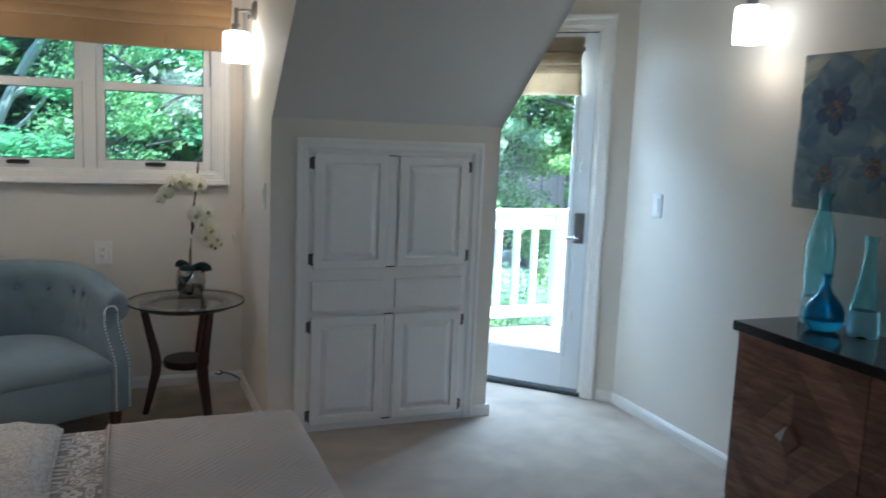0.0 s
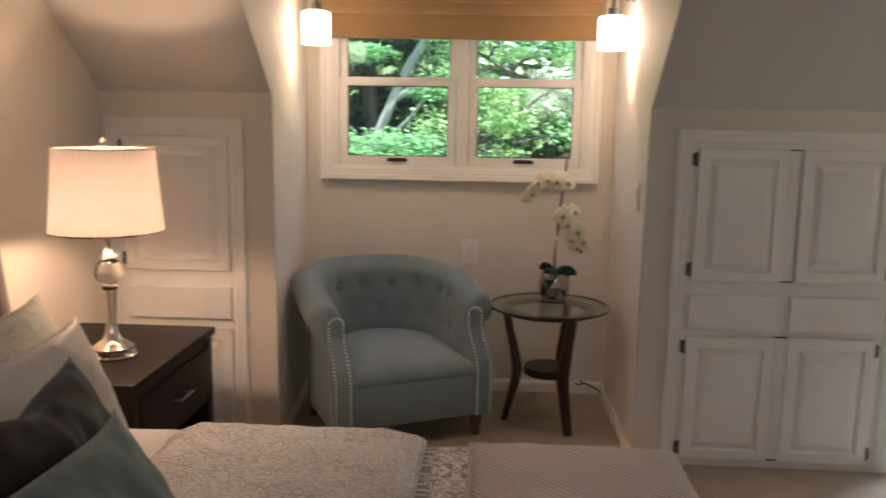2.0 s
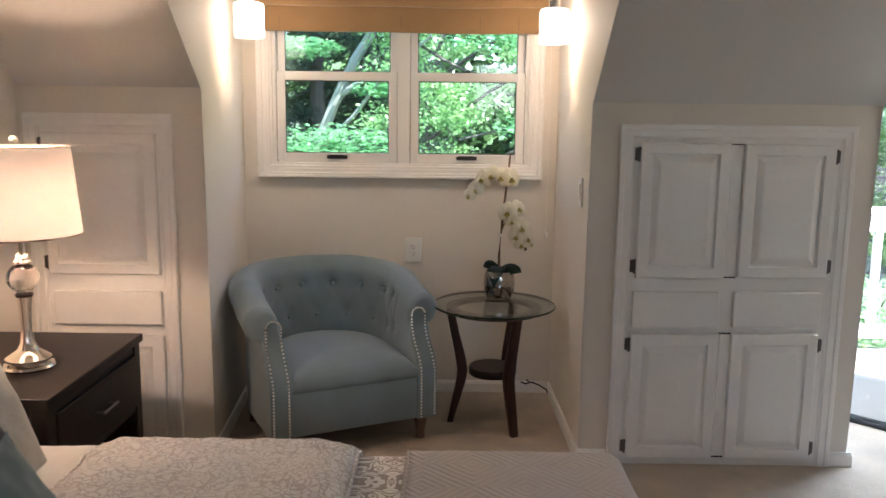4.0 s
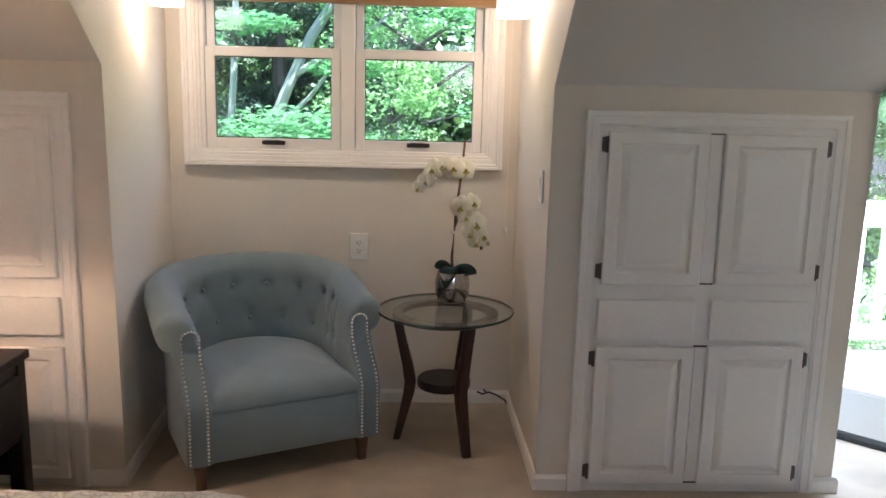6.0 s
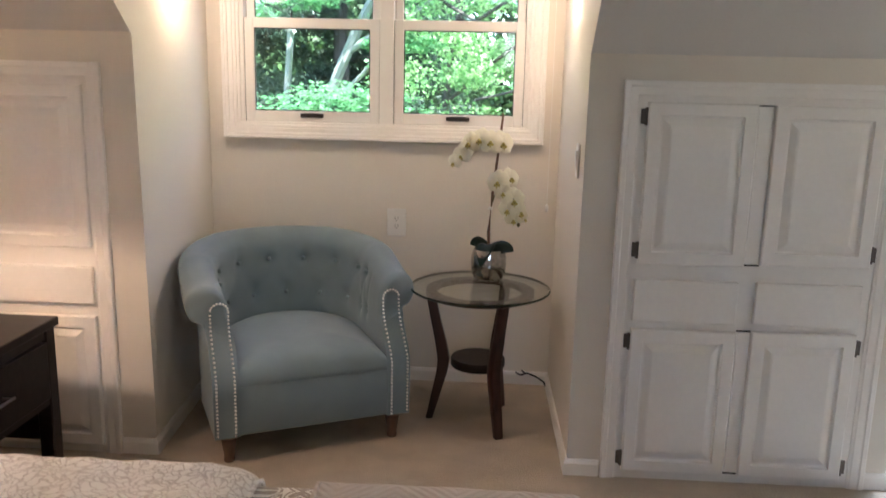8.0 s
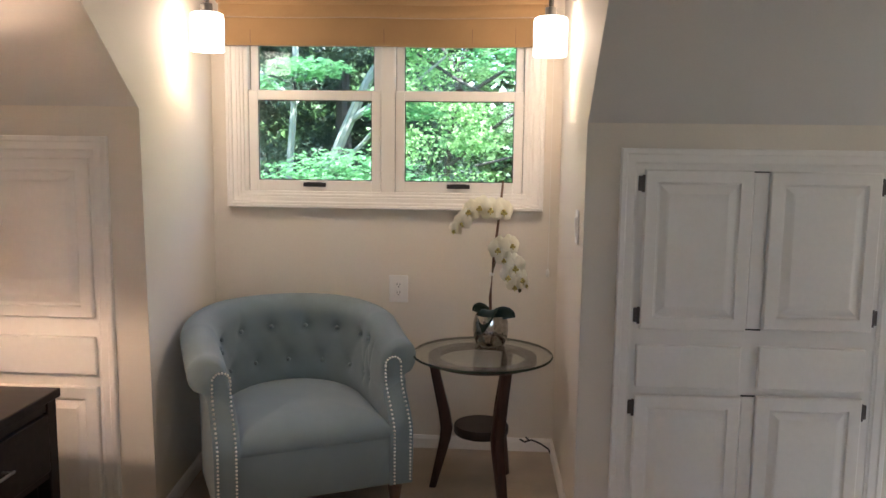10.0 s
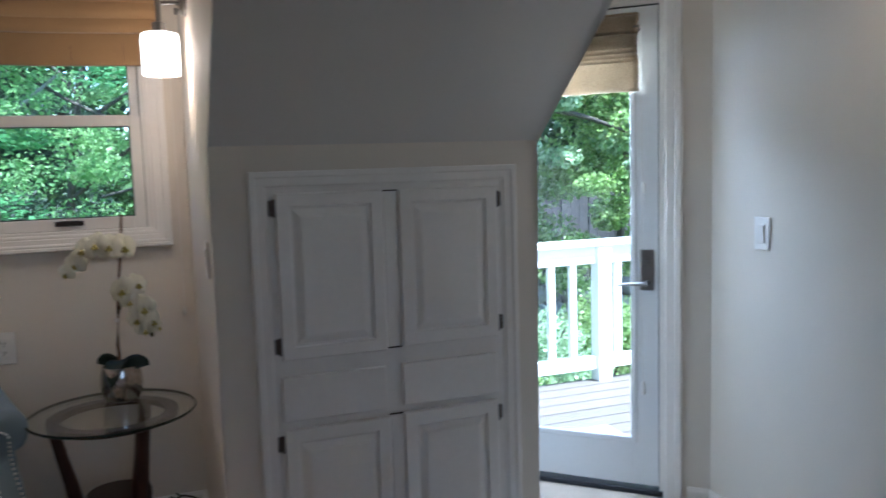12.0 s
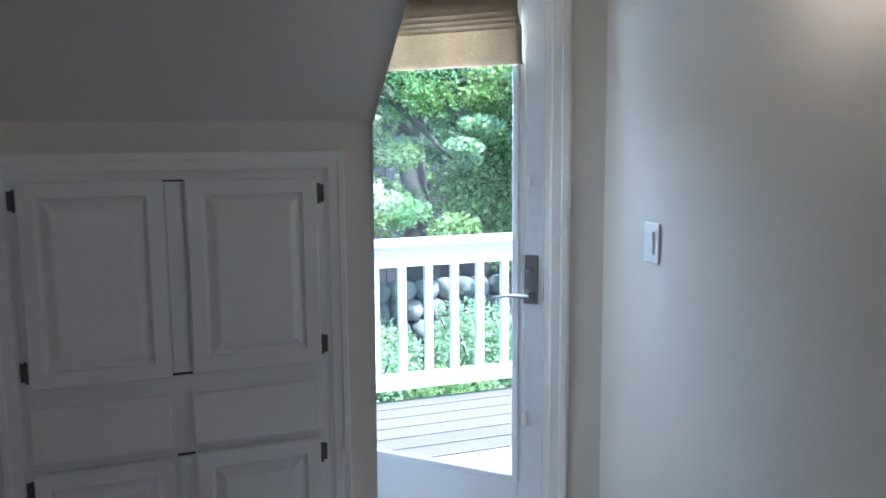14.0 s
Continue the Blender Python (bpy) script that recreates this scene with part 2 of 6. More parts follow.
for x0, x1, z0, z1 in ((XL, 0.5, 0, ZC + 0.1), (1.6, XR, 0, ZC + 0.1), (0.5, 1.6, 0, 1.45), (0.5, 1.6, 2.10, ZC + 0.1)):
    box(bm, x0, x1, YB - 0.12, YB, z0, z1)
structure("wall_south", bm, PAINT, "cream painted wall with an assumed high window, closing the bedroom", "wall")


def knee(name, x0, x1, crease, label):
    bm = box(bmesh.new(), x0, x1, YK, YK + 0.10, 0, crease - 0.0)
    return structure(name, bm, PAINT, label, "wall")


knee("wall_north_left", XL, NL0 - 0.09, CL, "low cream knee wall under the sloped ceiling")
knee("wall_north_right", NR + 0.09, XE - 0.08, CR, "low cream knee wall under the sloped ceiling")


def slope(name, x0, x1, crease):
    yt = slope_y(ZC, crease)
    bm = prism(bmesh.new(), [(YK, crease), (yt, ZC), (yt + 0.12, ZC + 0.12), (YK + 0.10, crease + 0.12 - 0.02), (YK + 0.10, crease)], x0, x1, "x")
    return structure(name, bm, CEIL, "sloped off-white attic ceiling", "ceiling")


slope("ceiling_slope_left", XL, NL0 - 0.09, CL)
slope("ceiling_slope_right", NR + 0.09, XE - 0.08, CR)


def cheek(name, xa, xb, thick, crease, label, yb=YW):
    """A dormer side wall: the part of the upright plane that lies behind the slope, with a rounded leading edge."""
    bm = bmesh.new()
    yt = slope_y(ZC, crease)
    line = [(YK, 0.0), (yb, 0.0), (yb, ZC), (yt, ZC), (YK, crease)]
    f = lambda y: xa + (xb - xa) * (y - YK) / (yb - YK) if y > YK else xa
    near = tuple_verts(bm, [(f(y), y, z) for y, z in line])
    far = tuple_verts(bm, [(f(y) + thick, y, z) for y, z in line])
    bm.faces.new(near)
    bm.faces.new(far[::-1])
    for i in range(len(line)):
        j = (i + 1) % len(line)
        bm.faces.new((near[i], near[j], far[j], far[i]))
    edges = [e for e in bm.edges if all(v in near for v in e.verts) and {near.index(v) for v in e.verts} in ({0, 4}, {3, 4})]
    bmesh.ops.bevel(bm, geom=edges, offset=0.018, segments=4, affect="EDGES", profile=0.5)
    ob = structure(name, bm, PAINT, label, "wall", 50)
    # the edge that lies in the slope's plane carries the ceiling's shade-toned paint
    ob.data.materials.append(CEIL)
    for f in ob.data.polygons:
        if f.normal.z < -0.4 and f.normal.y < -0.4 and abs(f.normal.x) < 0.3:
            f.material_index = 1
    return ob


cheek("wall_nook_left", NL0, NL1, -0.09, CL, "cream side wall of the window nook with rounded corner")
cheek("wall_nook_right", NR, NR - 0.012, 0.09, CR, "cream side wall of the window nook with rounded corner")
cheek("wall_alcove", XE, XE, -0.08, CR, "cream return wall beside the glazed door", 4.57)
# runs past the south wall: an added, unseen overhang that blocks the sun there
structure("ceiling", box(box(bmesh.new(), XL - 0.12, XR + 0.12, YB - 1.05, 2.36, ZC, ZC + 0.12), XE - 0.09, XR + 0.12, 2.36, YW + 0.1, ZC, ZC + 0.12), CEIL, "flat off-white ceiling with an added overhang that keeps the sun out", "ceiling")
structure("ceiling_nook", B(NL1 - 0.1, NR + 0.1, 2.36, YW + 0.12, ZC, ZC + 0.12), CEIL, "flat off-white dormer ceiling", "ceiling")

# window wall with its opening
WX0, WX1, WZ0, WZ1 = -0.655, 0.585, 1.135, 2.12
bm = bmesh.new()
box(bm, NL1 - 0.1, WX0, YW, YW + 0.14, 0, ZC)
box(bm, WX1, NR + 0.1, YW, YW + 0.14, 0, ZC)
box(bm, WX0, WX1, YW, YW + 0.14, 0, WZ0)
box(bm, WX0, WX1, YW, YW + 0.14, WZ1, ZC)
structure("wall_north_window", bm, PAINT, "cream nook wall with a double window", "wall")
# attic space behind the knee walls, closed from outside
structure("wall_outside_left", B(XL - 0.12, NL1 - 0.1, YW, YW + 0.14, 0, 1.2), PAINT, "outer wall behind the knee wall", "wall")
structure("wall_outside_right", B(NR + 0.1, XE - 0.08, YW, YW + 0.14, 0, 1.2), PAINT, "outer wall behind the knee wall", "wall")


# splayed door wall: a local frame with x along the wall from the latch edge to the hinge edge, y out of the room
DOORM = Matrix.Translation((DP[0], DP[1], 0)) @ Matrix(((-S, S, 0, 0), (S, S, 0, 0), (0, 0, 1, 0), (0, 0, 0, 1)))
DW, DH = 0.80, 1.945


def on_door(ob):
    ob.matrix_world = DOORM
    return ob


bm = bmesh.new()
box(bm, -0.205, -0.022, 0, 0.12, 0, ZC)
box(bm, DW + 0.022, DW + 0.16, 0, 0.12, 0, ZC)
box(bm, -0.022, DW + 0.022, 0, 0.12, DH + 0.022, ZC)
on_door(structure("wall_northeast", bm, PAINT, "splayed cream wall holding the glazed door", "wall"))


# ---- trim ----
def casing_profile(w, t):
    """Moulded section across a casing: from its inner to its outer edge, and its height off the wall."""
    return [(0, 0), (0, t * 0.55), (w * 0.12, t * 0.62), (w * 0.2, t * 0.8), (w * 0.62, t * 0.8), (w * 0.7, t), (w * 0.94, t), (w, t * 0.85), (w, 0)]


# a stepped section with three beads, as shares of its width and depth
BEADED = [(0, 0), (0, 0.30), (0.06, 0.36), (0.16, 0.36), (0.18, 0.52), (0.26, 0.58), (0.36, 0.56), (0.38, 0.68), (0.62, 0.70), (0.64, 0.86), (0.72, 0.94), (0.80, 0.90), (0.83, 1.0), (0.96, 1.0), (1, 0.9), (1, 0)]


def casing(bm, x0, x1, z0, z1, w, t, bottom=False, wall=0.0, section=None):
    """A mitred casing round an opening x0..x1, z0..z1 in the plane y = wall, standing towards -y."""
    prof = [(a * w, b * t) for a, b in section] if section else casing_profile(w, t)
    corners = [(x0, z0, -1, 0 if not bottom else -1), (x0, z1, -1, 1), (x1, z1, 1, 1), (x1, z0, 1, 0 if not bottom else -1)]
    rings = [tuple_verts(bm, [(cx + d * sx, wall - h, cz + d * sz) for d, h in prof]) for cx, cz, sx, sz in corners]
    loops = list(zip(rings, rings[1:])) + ([(rings[3], rings[0])] if bottom else [])
    for a, b in loops:
        for i in range(len(prof) - 1):
            bm.faces.new((a[i], a[i + 1], b[i + 1], b[i]))
    if not bottom:
        for r in (rings[0], rings[-1]):
            bm.faces.new(r)
    return bm


def baseboard(name, pts, h=0.058, t=0.013):
    """A low rounded skirting along points; the room lies to the left of the line."""
    bm = bmesh.new()
    prof = [(0, 0), (t, 0), (t, h * 0.75), (t * 0.55, h), (0, h)]
    pts = [Vector((*p, 0)) for p in pts]
    rings = []
    for i, p in enumerate(pts):
        d0 = (pts[i] - pts[i - 1]).normalized() if i else (pts[1] - pts[0]).normalized()
        d1 = (pts[i + 1] - pts[i]).normalized() if i + 1 < len(pts) else d0
        n0, n1 = Vector((-d0.y, d0.x, 0)), Vector((-d1.y, d1.x, 0))
        m = n0 + n1
        m = m / max(0.3, m.dot(n0))
        rings.append(tuple_verts(bm, [p + m * a + Vector((0, 0, b)) for a, b in prof]))
    for a, b in zip(rings, rings[1:]):
        for i in range(len(prof) - 1):
            bm.faces.new((a[i], a[i + 1], b[i + 1], b[i]))
    bm.faces.new(rings[0])
    bm.faces.new(rings[-1][::-1])
    return structure(name, bm, TRIM, "low white painted baseboard", "baseboard")


baseboard("baseboard_nook", [(0.845, YK), (NR + 0.0, YK), (NR - 0.012, YW), (NL1, YW), (NL0, YK), (-0.85, YK)])
baseboard("baseboard_alcove", [(XE, 4.5), (XE, YK), (1.745, YK)])
baseboard("baseboard_east", [(XR, YB), (XR, 3.81), (2.512, 3.873)])
baseboard("baseboard_west", [(XL, YK), (XL, YB), (XR, YB)])

# ---- built-in cupboards ----
def raised(bm, x0, x1, z0, z1, y, t, field=True, b=0.006):
    """A panel door lying in front of y, towards -y: eased edges, and a raised field inside a sunk groove."""
    if not field:
        return box(bm, x0, x1, y - t, y, z0, z1, b, 2)
    steps = [(0.0, 0.0), (0.0, t - b), (b, t), (0.040, t), (0.043, t - 0.011), (0.050, t - 0.012), (0.070, t - 0.002), (0.077, t), (0.083, t)]
    rings = [tuple_verts(bm, [(x0 + d, y - h, z0 + d), (x1 - d, y - h, z0 + d), (x1 - d, y - h, z1 - d), (x0 + d, y - h, z1 - d)]) for d, h in steps]
    for r, q in zip(rings, rings[1:]):
        for i in range(4):
            bm.faces.new((r[i], r[(i + 1) % 4], q[(i + 1) % 4], q[i]))
    bm.faces.new(rings[-1])
    bm.faces.new(rings[0][::-1])
    return bm


def hinge(x, z, y, parent, side):
    bm = bmesh.new()
    tube(bm, [(x, y - 0.010, z - 0.028), (x, y - 0.010, z + 0.028)], 0.0052, 8)
    box(bm, x, x + side * 0.016, y - 0.006, y - 0.001, z - 0.024, z + 0.024, 0.001)
    ball(bm, (x + side * 0.010, y - 0.006, z + 0.014), 0.003, 6)
    ball(bm, (x + side * 0.010, y - 0.006, z - 0.014), 0.003, 6)
    return part("hinge", bm, IRON, parent, "dark worn metal hinge")


def cupboard(name, x0, x1, top, rows, doors, label):
    """Casing outer edges x0..x1 and top; doors: (x0, x1, z0, z1, kind, hinge side)."""
    w = 0.056
    th = thing(name, ((x0 + x1) / 2, YK, 0), label, "built-in cupboard", "knee wall cupboards")
    ox, oy = (x0 + x1) / 2, YK
    ix0, ix1, iz1 = x0 + w, x1 - w, top - w
    part("casing", casing(bmesh.new(), ix0 - ox, ix1 - ox, 0.0, iz1, w, 0.020), TRIM, th)
    bm = bmesh.new()
    xs = sorted({round(d[0], 3) for d in doors} | {round(d[1], 3) for d in doors})
    box(bm, ix0 - ox, ix1 - ox, -0.007, 0.0, 0.0, iz1)
    part("face_frame", bm, TRIM, th)
    for dx0, dx1, z0, z1, kind, side in doors:
        bm = raised(bmesh.new(), dx0 - ox, dx1 - ox, z0, z1, -0.0075, 0.020, kind == "door", 0.004)
        d = part("door" if kind == "door" else "drawer_front", bm, TRIM, th)
        if kind == "door":
            hx = dx0 - ox - 0.004 if side < 0 else dx1 - ox + 0.004
            for hz in (z1 - 0.045, z0 + 0.045):
                hinge(hx, hz, -0.008, d, -1 if side < 0 else 1)
    return th


R_DOORS = [(0.927, 1.268, 0.768, 1.290, "door", -1), (1.322, 1.666, 0.775, 1.288, "door", 1),
           (0.921, 1.259, 0.572, 0.715, "drawer", 0), (1.316, 1.656, 0.576, 0.717, "drawer", 0),
           (0.921, 1.266, 0.034, 0.545, "door", -1), (1.316, 1.656, 0.034, 0.550, "door", 1)]
rc = cupboard("cupboard", 0.850, 1.744, 1.358, 3, R_DOORS, "white painted built-in cupboard with four raised-panel doors")
L_DOORS = [(-1.350, -0.918, 0.757, 1.302, "door", -1), (-1.335, -0.917, 0.557, 0.690, "drawer", 0), (-1.335, -0.915, 0.034, 0.512, "door", -1)]
cupboard("cupboard", -1.418, -0.854, 1.376, 3, L_DOORS, "white painted built-in cupboard beside the nightstand")
# dark strips drawn as the shade in the gaps between the pairs of doors
for z in (1.286, 0.772, 0.548, 0.036):
    part("slit_shade", B(1.270 - 1.297, 1.320 - 1.297, -0.012, -0.007, z - 0.002, z + 0.002), GAP, rc, "dark strip drawn as the shade in the gap between doors")
part("stile", B(1.272 - 1.297, 1.3165 - 1.297, -0.014, -0.007, 0.04, 0.544, 0.002), TRIM, rc)
part("stile", B(1.272 - 1.297, 1.3165 - 1.297, -0.014, -0.007, 0.776, 1.282, 0.002), TRIM, rc)

# ---- window ----
win = tagged(new("window_1"), "white double-hung pair of windows over the armchair", "window", kind="structure")
win.matrix_world = pose(0, YW, 0)
part("window_casing", casing(bmesh.new(), WX0 + 0.003, WX1 - 0.003, WZ0 + 0.018, WZ1 - 0.003, 0.072, 0.036, True, 0.0, BEADED), TRIM, win)
bm = bmesh.new()
for a, b in ((WX0, WX0 + 0.02), (WX1 - 0.02, WX1), (-0.050, 0.010)):
    box(bm, a, b, -0.004 if a == -0.050 else 0.0, 0.13, WZ0, WZ1, 0.003)
box(bm, WX0, WX1, 0.0, 0.13, WZ0, WZ0 + 0.018)
box(bm, WX0, WX1, 0.0, 0.13, WZ1 - 0.02, WZ1)
part("window_frame", bm, SASHW, win)


def sash(x0, x1, z0, z1, y, side, bot, top):
    bm = bmesh.new()
    t = 0.034
    box(bm, x0, x0 + side, y, y + t, z0, z1, 0.003)
    box(bm, x1 - side, x1, y, y + t, z0, z1, 0.003)
    box(bm, x0 + side, x1 - side, y + 0.001, y + t - 0.001, z0, z0 + bot, 0.003)
    box(bm, x0 + side, x1 - side, y + 0.001, y + t - 0.001, z1 - top, z1, 0.003)
    s = part("sash", bm, SASHW, win)
    bm = bmesh.new()
    for a, b, c, d in ((x0 + side, x0 + side + 0.004, z0 + bot, z1 - top), (x1 - side - 0.004, x1 - side, z0 + bot, z1 - top)):
        box(bm, a, b, y + 0.008, y + 0.014, c, d)
    for c in (z0 + bot, z1 - top - 0.004):
        box(bm, x0 + side, x1 - side, y + 0.008, y + 0.014, c, c + 0.004)
    part("glazing_seal", bm, BRONZE, s, "dark glazing seal")
    # thin dark strips put in as the shade of the gap beside each sash
    for gx in (x0 - 0.0018, x1 + 0.0002):
        part("sash_gap_shade", B(gx, gx + 0.0016, y + 0.004, y + 0.012, z0, z1), BRONZE, s, "dark strip drawn as the shade in the sash gap")
    p = part("pane", B(x0 + side, x1 - side, y + 0.015, y + 0.019, z0 + bot, z1 - top), PANE, s)
    p.visible_shadow = False
    return s


for x0, x1 in ((WX0 + 0.0220, -0.0520), (0.0120, WX1 - 0.0220)):
    s = sash(x0, x1, WZ0 + 0.018, 1.588, 0.004, 0.040, 0.046, 0.042)
    cx = (x0 + x1) / 2
    bm = box(bmesh.new(), cx - 0.050, cx + 0.050, -0.008, 0.003, 1.172, 1.190, 0.003, 2)
    box(bm, cx - 0.034, cx + 0.034, -0.016, -0.008, 1.186, 1.192, 0.002)
    part("sash_lift", bm, BRONZE, s, "dark bronze sash lift")
    bm = box(bmesh.new(), cx - 0.016, cx + 0.016, 0.000, 0.034, 1.589, 1.598, 0.003)
    part("sash_lock", bm, BRONZE, s, "dark sash lock")
    sash(x0, x1, 1.552, WZ1 - 0.021, 0.042, 0.034, 0.035, 0.04)

# unseen window, added to go with the south fill lamp
win2 = tagged(new("added_window"), "plain white window added high in the unseen wall behind", "window", kind="structure")
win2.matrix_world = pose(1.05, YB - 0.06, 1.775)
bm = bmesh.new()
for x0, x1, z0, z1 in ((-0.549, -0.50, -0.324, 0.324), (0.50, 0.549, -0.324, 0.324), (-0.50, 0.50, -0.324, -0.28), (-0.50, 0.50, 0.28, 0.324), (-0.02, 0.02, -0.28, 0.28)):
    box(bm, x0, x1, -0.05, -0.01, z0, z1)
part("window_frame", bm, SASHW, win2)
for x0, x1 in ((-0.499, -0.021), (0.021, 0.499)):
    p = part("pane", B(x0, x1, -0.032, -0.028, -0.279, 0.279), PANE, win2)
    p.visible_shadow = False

# ---- glazed door ----
door = tagged(new("door_1"), "white full-lite glazed door to the deck, closed", "door", kind="structure")
door.matrix_world = DOORM
part("door_casing", casing(bmesh.new(), -0.020, DW + 0.020, 0.0, DH + 0.020, 0.072, 0.020), TRIM, door)
bm = bmesh.new()
box(bm, -0.022, -0.004, 0.0, 0.12, 0, DH + 0.006)
box(bm, DW + 0.004, DW + 0.022, 0.0, 0.12, 0, DH + 0.006)
box(bm, -0.022, DW + 0.022, 0.0, 0.12, DH + 0.006, DH + 0.022)
part("door_jamb", bm, TRIM, door)
# black strips draw the shade in the gap between leaf and jamb
part("door_gap_shade", B(-0.0042, -0.0002, 0.0125, 0.050, 0.03, DH), BLACK, door, "dark strip drawn as the shaded gap beside the door")
part("door_gap_shade", B(0.0, DW, 0.0125, 0.050, DH + 0.0005, DH + 0.0055), BLACK, door, "dark strip drawn as the shaded gap over the door")
part("threshold", B(-0.02, DW + 0.02, -0.012, 0.13, 0.0, 0.022, 0.004), BLACK, door, "dark threshold under the door")
GX0, GX1, GZ0, GZ1 = 0.098, DW - 0.098, 0.220, 1.80
bm = bmesh.new()
box(bm, 0, GX0, 0.012, 0.054, 0.034, DH, 0.002)
box(bm, GX1, DW, 0.012, 0.054, 0.034, DH, 0.002)
box(bm, GX0, GX1, 0.0125, 0.0535, 0.034, GZ0)
box(bm, GX0, GX1, 0.0125, 0.0535, GZ1, DH)
slab = part("door_leaf", bm, DOORP, door)
bm = bmesh.new()
for a, b, c, d in ((GX0 - 0.012, GX0 + 0.012, GZ0 - 0.012, GZ1 + 0.012), (GX1 - 0.012, GX1 + 0.012, GZ0 - 0.012, GZ1 + 0.012)):
    box(bm, a, b, 0.005, 0.0125, c, d, 0.003)
for c in (GZ0 - 0.012, GZ1 - 0.012):
    box(bm, GX0 + 0.012, GX1 - 0.012, 0.0055, 0.0125, c, c + 0.024, 0.003)
part("glazing_bead", bm, DOORP, slab)
p = part("pane", B(GX0 + 0.001, GX1 - 0.001, 0.030, 0.035, GZ0 + 0.001, GZ1 - 0.001), PANE, slab)
p.visible_shadow = False
bm = box(bmesh.new(), 0.018, 0.074, 0.006, 0.012, 0.840, 1.004, 0.003, 2)
plate = part("handle_plate", bm, NICKEL, door, "brushed nickel lock plate")
bm = tube(bmesh.new(), [(0.040, 0.008, 0.872), (0.040, -0.040, 0.872)], 0.010, 12)
tube(bm, [(0.034, -0.038, 0.872), (0.075, -0.041, 0.873), (0.120, -0.043, 0.870), (0.152, -0.040, 0.864)], [0.011, 0.010, 0.009, 0.007], 10, 0.7)
part("lever", bm, NICKEL, plate, "brushed nickel lever", True)
bm = box(bmesh.new(), 0.034, 0.058, -0.016, 0.006, 0.948, 0.962, 0.004, 2)
part("thumb_turn", bm, NICKEL, plate, "nickel thumb turn", True)
part("strike", B(-0.006, -0.001, 0.004, 0.012, 0.86, 0.90), IRON, door, "dark latch strike")

# ---- lamps ----
SHADE = glowing("lit_opal_glass", (1.0, 0.86, 0.66), 1.0)
LINEN = material("linen_shade", (0.80, 0.75, 0.70), 0.8, vary=0.05, scale=20, fine=300, bump=0.2, dist=0.001)
LN, LB = shader(LINEN)
ltr, lmix = LN.nodes.new("ShaderNodeBsdfTranslucent"), LN.nodes.new("ShaderNodeMixShader")
ltr.inputs[0].default_value, lmix.inputs[0].default_value = (0.78, 0.735, 0.715, 1), 0.34
LN.links.new(LB.outputs[0], lmix.inputs[1])
LN.links.new(ltr.outputs[0], lmix.inputs[2])
LN.links.new(lmix.outputs[0], LN.nodes["Material Output"].inputs[0])
CRYSTAL = glass("crystal", (0.98, 0.96, 0.93))


def sconce(x, y, z0, wall_x, label, watts=SCONCE_W):
    """A nickel wall arm with a hanging opal glass cylinder; z0 is the shade's foot."""
    th = thing("wall_sconce", (wall_x, y, z0), label, "wall lamp", "opal glass sconces")
    dx, s = x - wall_x, 1 if x > wall_x else -1
    bm = bmesh.new()
    lathe(bm, [(0.0, 0.0), (0.045, 0.0), (0.045, 0.010), (0.036, 0.018), (0.012, 0.022), (0.0, 0.022)], 24)
    bmesh.ops.transform(bm, matrix=Matrix.Translation((0, 0.0, 0.245)) @ pose(0, 0, 0, 0, 90 * s, 0), verts=bm.verts)
    part("back_plate", bm, NICKEL, th, smooth=True)
    bm = tube(bmesh.new(), [(s * 0.015, 0, 0.240), (dx * 0.5, 0, 0.244), (dx - s * 0.012, 0, 0.240)], 0.007, 10)
    tube(bm, [(dx, 0, 0.250), (dx, 0, 0.140)], 0.0095, 12)
    tube(bm, [(s * 0.03, 0, 0.225), (s * 0.034, 0, 0.205)], [0.010, 0.005], 10)
    part("arm", bm, NICKEL, th, smooth=True)
    part("shade_cap", lathe(bmesh.new(), [(0.011, 0.0), (0.022, 0.0), (0.022, 0.036), (0.011, 0.040)], 20, (dx, 0, 0.140)), NICKEL, th, smooth=True)
    prof = [(0.012, 0.143), (0.050, 0.143), (0.060, 0.138), (0.063, 0.120), (0.062, 0.004), (0.059, 0.0), (0.056, 0.004), (0.057, 0.118), (0.050, 0.133), (0.012, 0.136)]
    sh = part("shade", lathe(bmesh.new(), prof, 36, (dx, 0, 0), True), SHADE, th, "glowing white opal glass shade", True)
    sh.visible_shadow = False
    bulb("sconce_bulb", (x, y, z0 + 0.06), watts, 0.03)
    return th


sconce(0.640, 4.235, 1.690, NR - 0.006, "nickel wall sconce with lit opal cylinder shade, in the nook")
sconce(-0.650, 4.215, 1.700, -0.763, "nickel wall sconce with lit opal cylinder shade, in the nook")
sconce(2.440, 2.850, 1.792, XR, "nickel wall sconce with lit opal cylinder shade, above the sideboard", 0.20)

LX, LY, LZ = -1.085, 3.090, 0.600
lamp = thing("table_lamp", (LX, LY, LZ), "lit table lamp with cream drum shade and silver crystal base", "table lamp")
base = [(0.0, 0.0), (0.074, 0.0), (0.076, 0.006), (0.072, 0.013), (0.056, 0.017), (0.056, 0.022), (0.066, 0.026), (0.066, 0.032), (0.050, 0.044), (0.030, 0.058), (0.020, 0.080), (0.015, 0.120), (0.017, 0.165), (0.021, 0.215), (0.022, 0.222), (0.0, 0.222)]
part("foot", lathe(bmesh.new(), base, 40), SILVER, lamp, "polished silver turned foot", True)
part("collar", lathe(bmesh.new(), [(0.0, 0.222), (0.024, 0.222), (0.026, 0.230), (0.020, 0.236), (0.0, 0.236)], 32), BRONZE, lamp, "dark metal collar", True)
bm = bmesh.new()
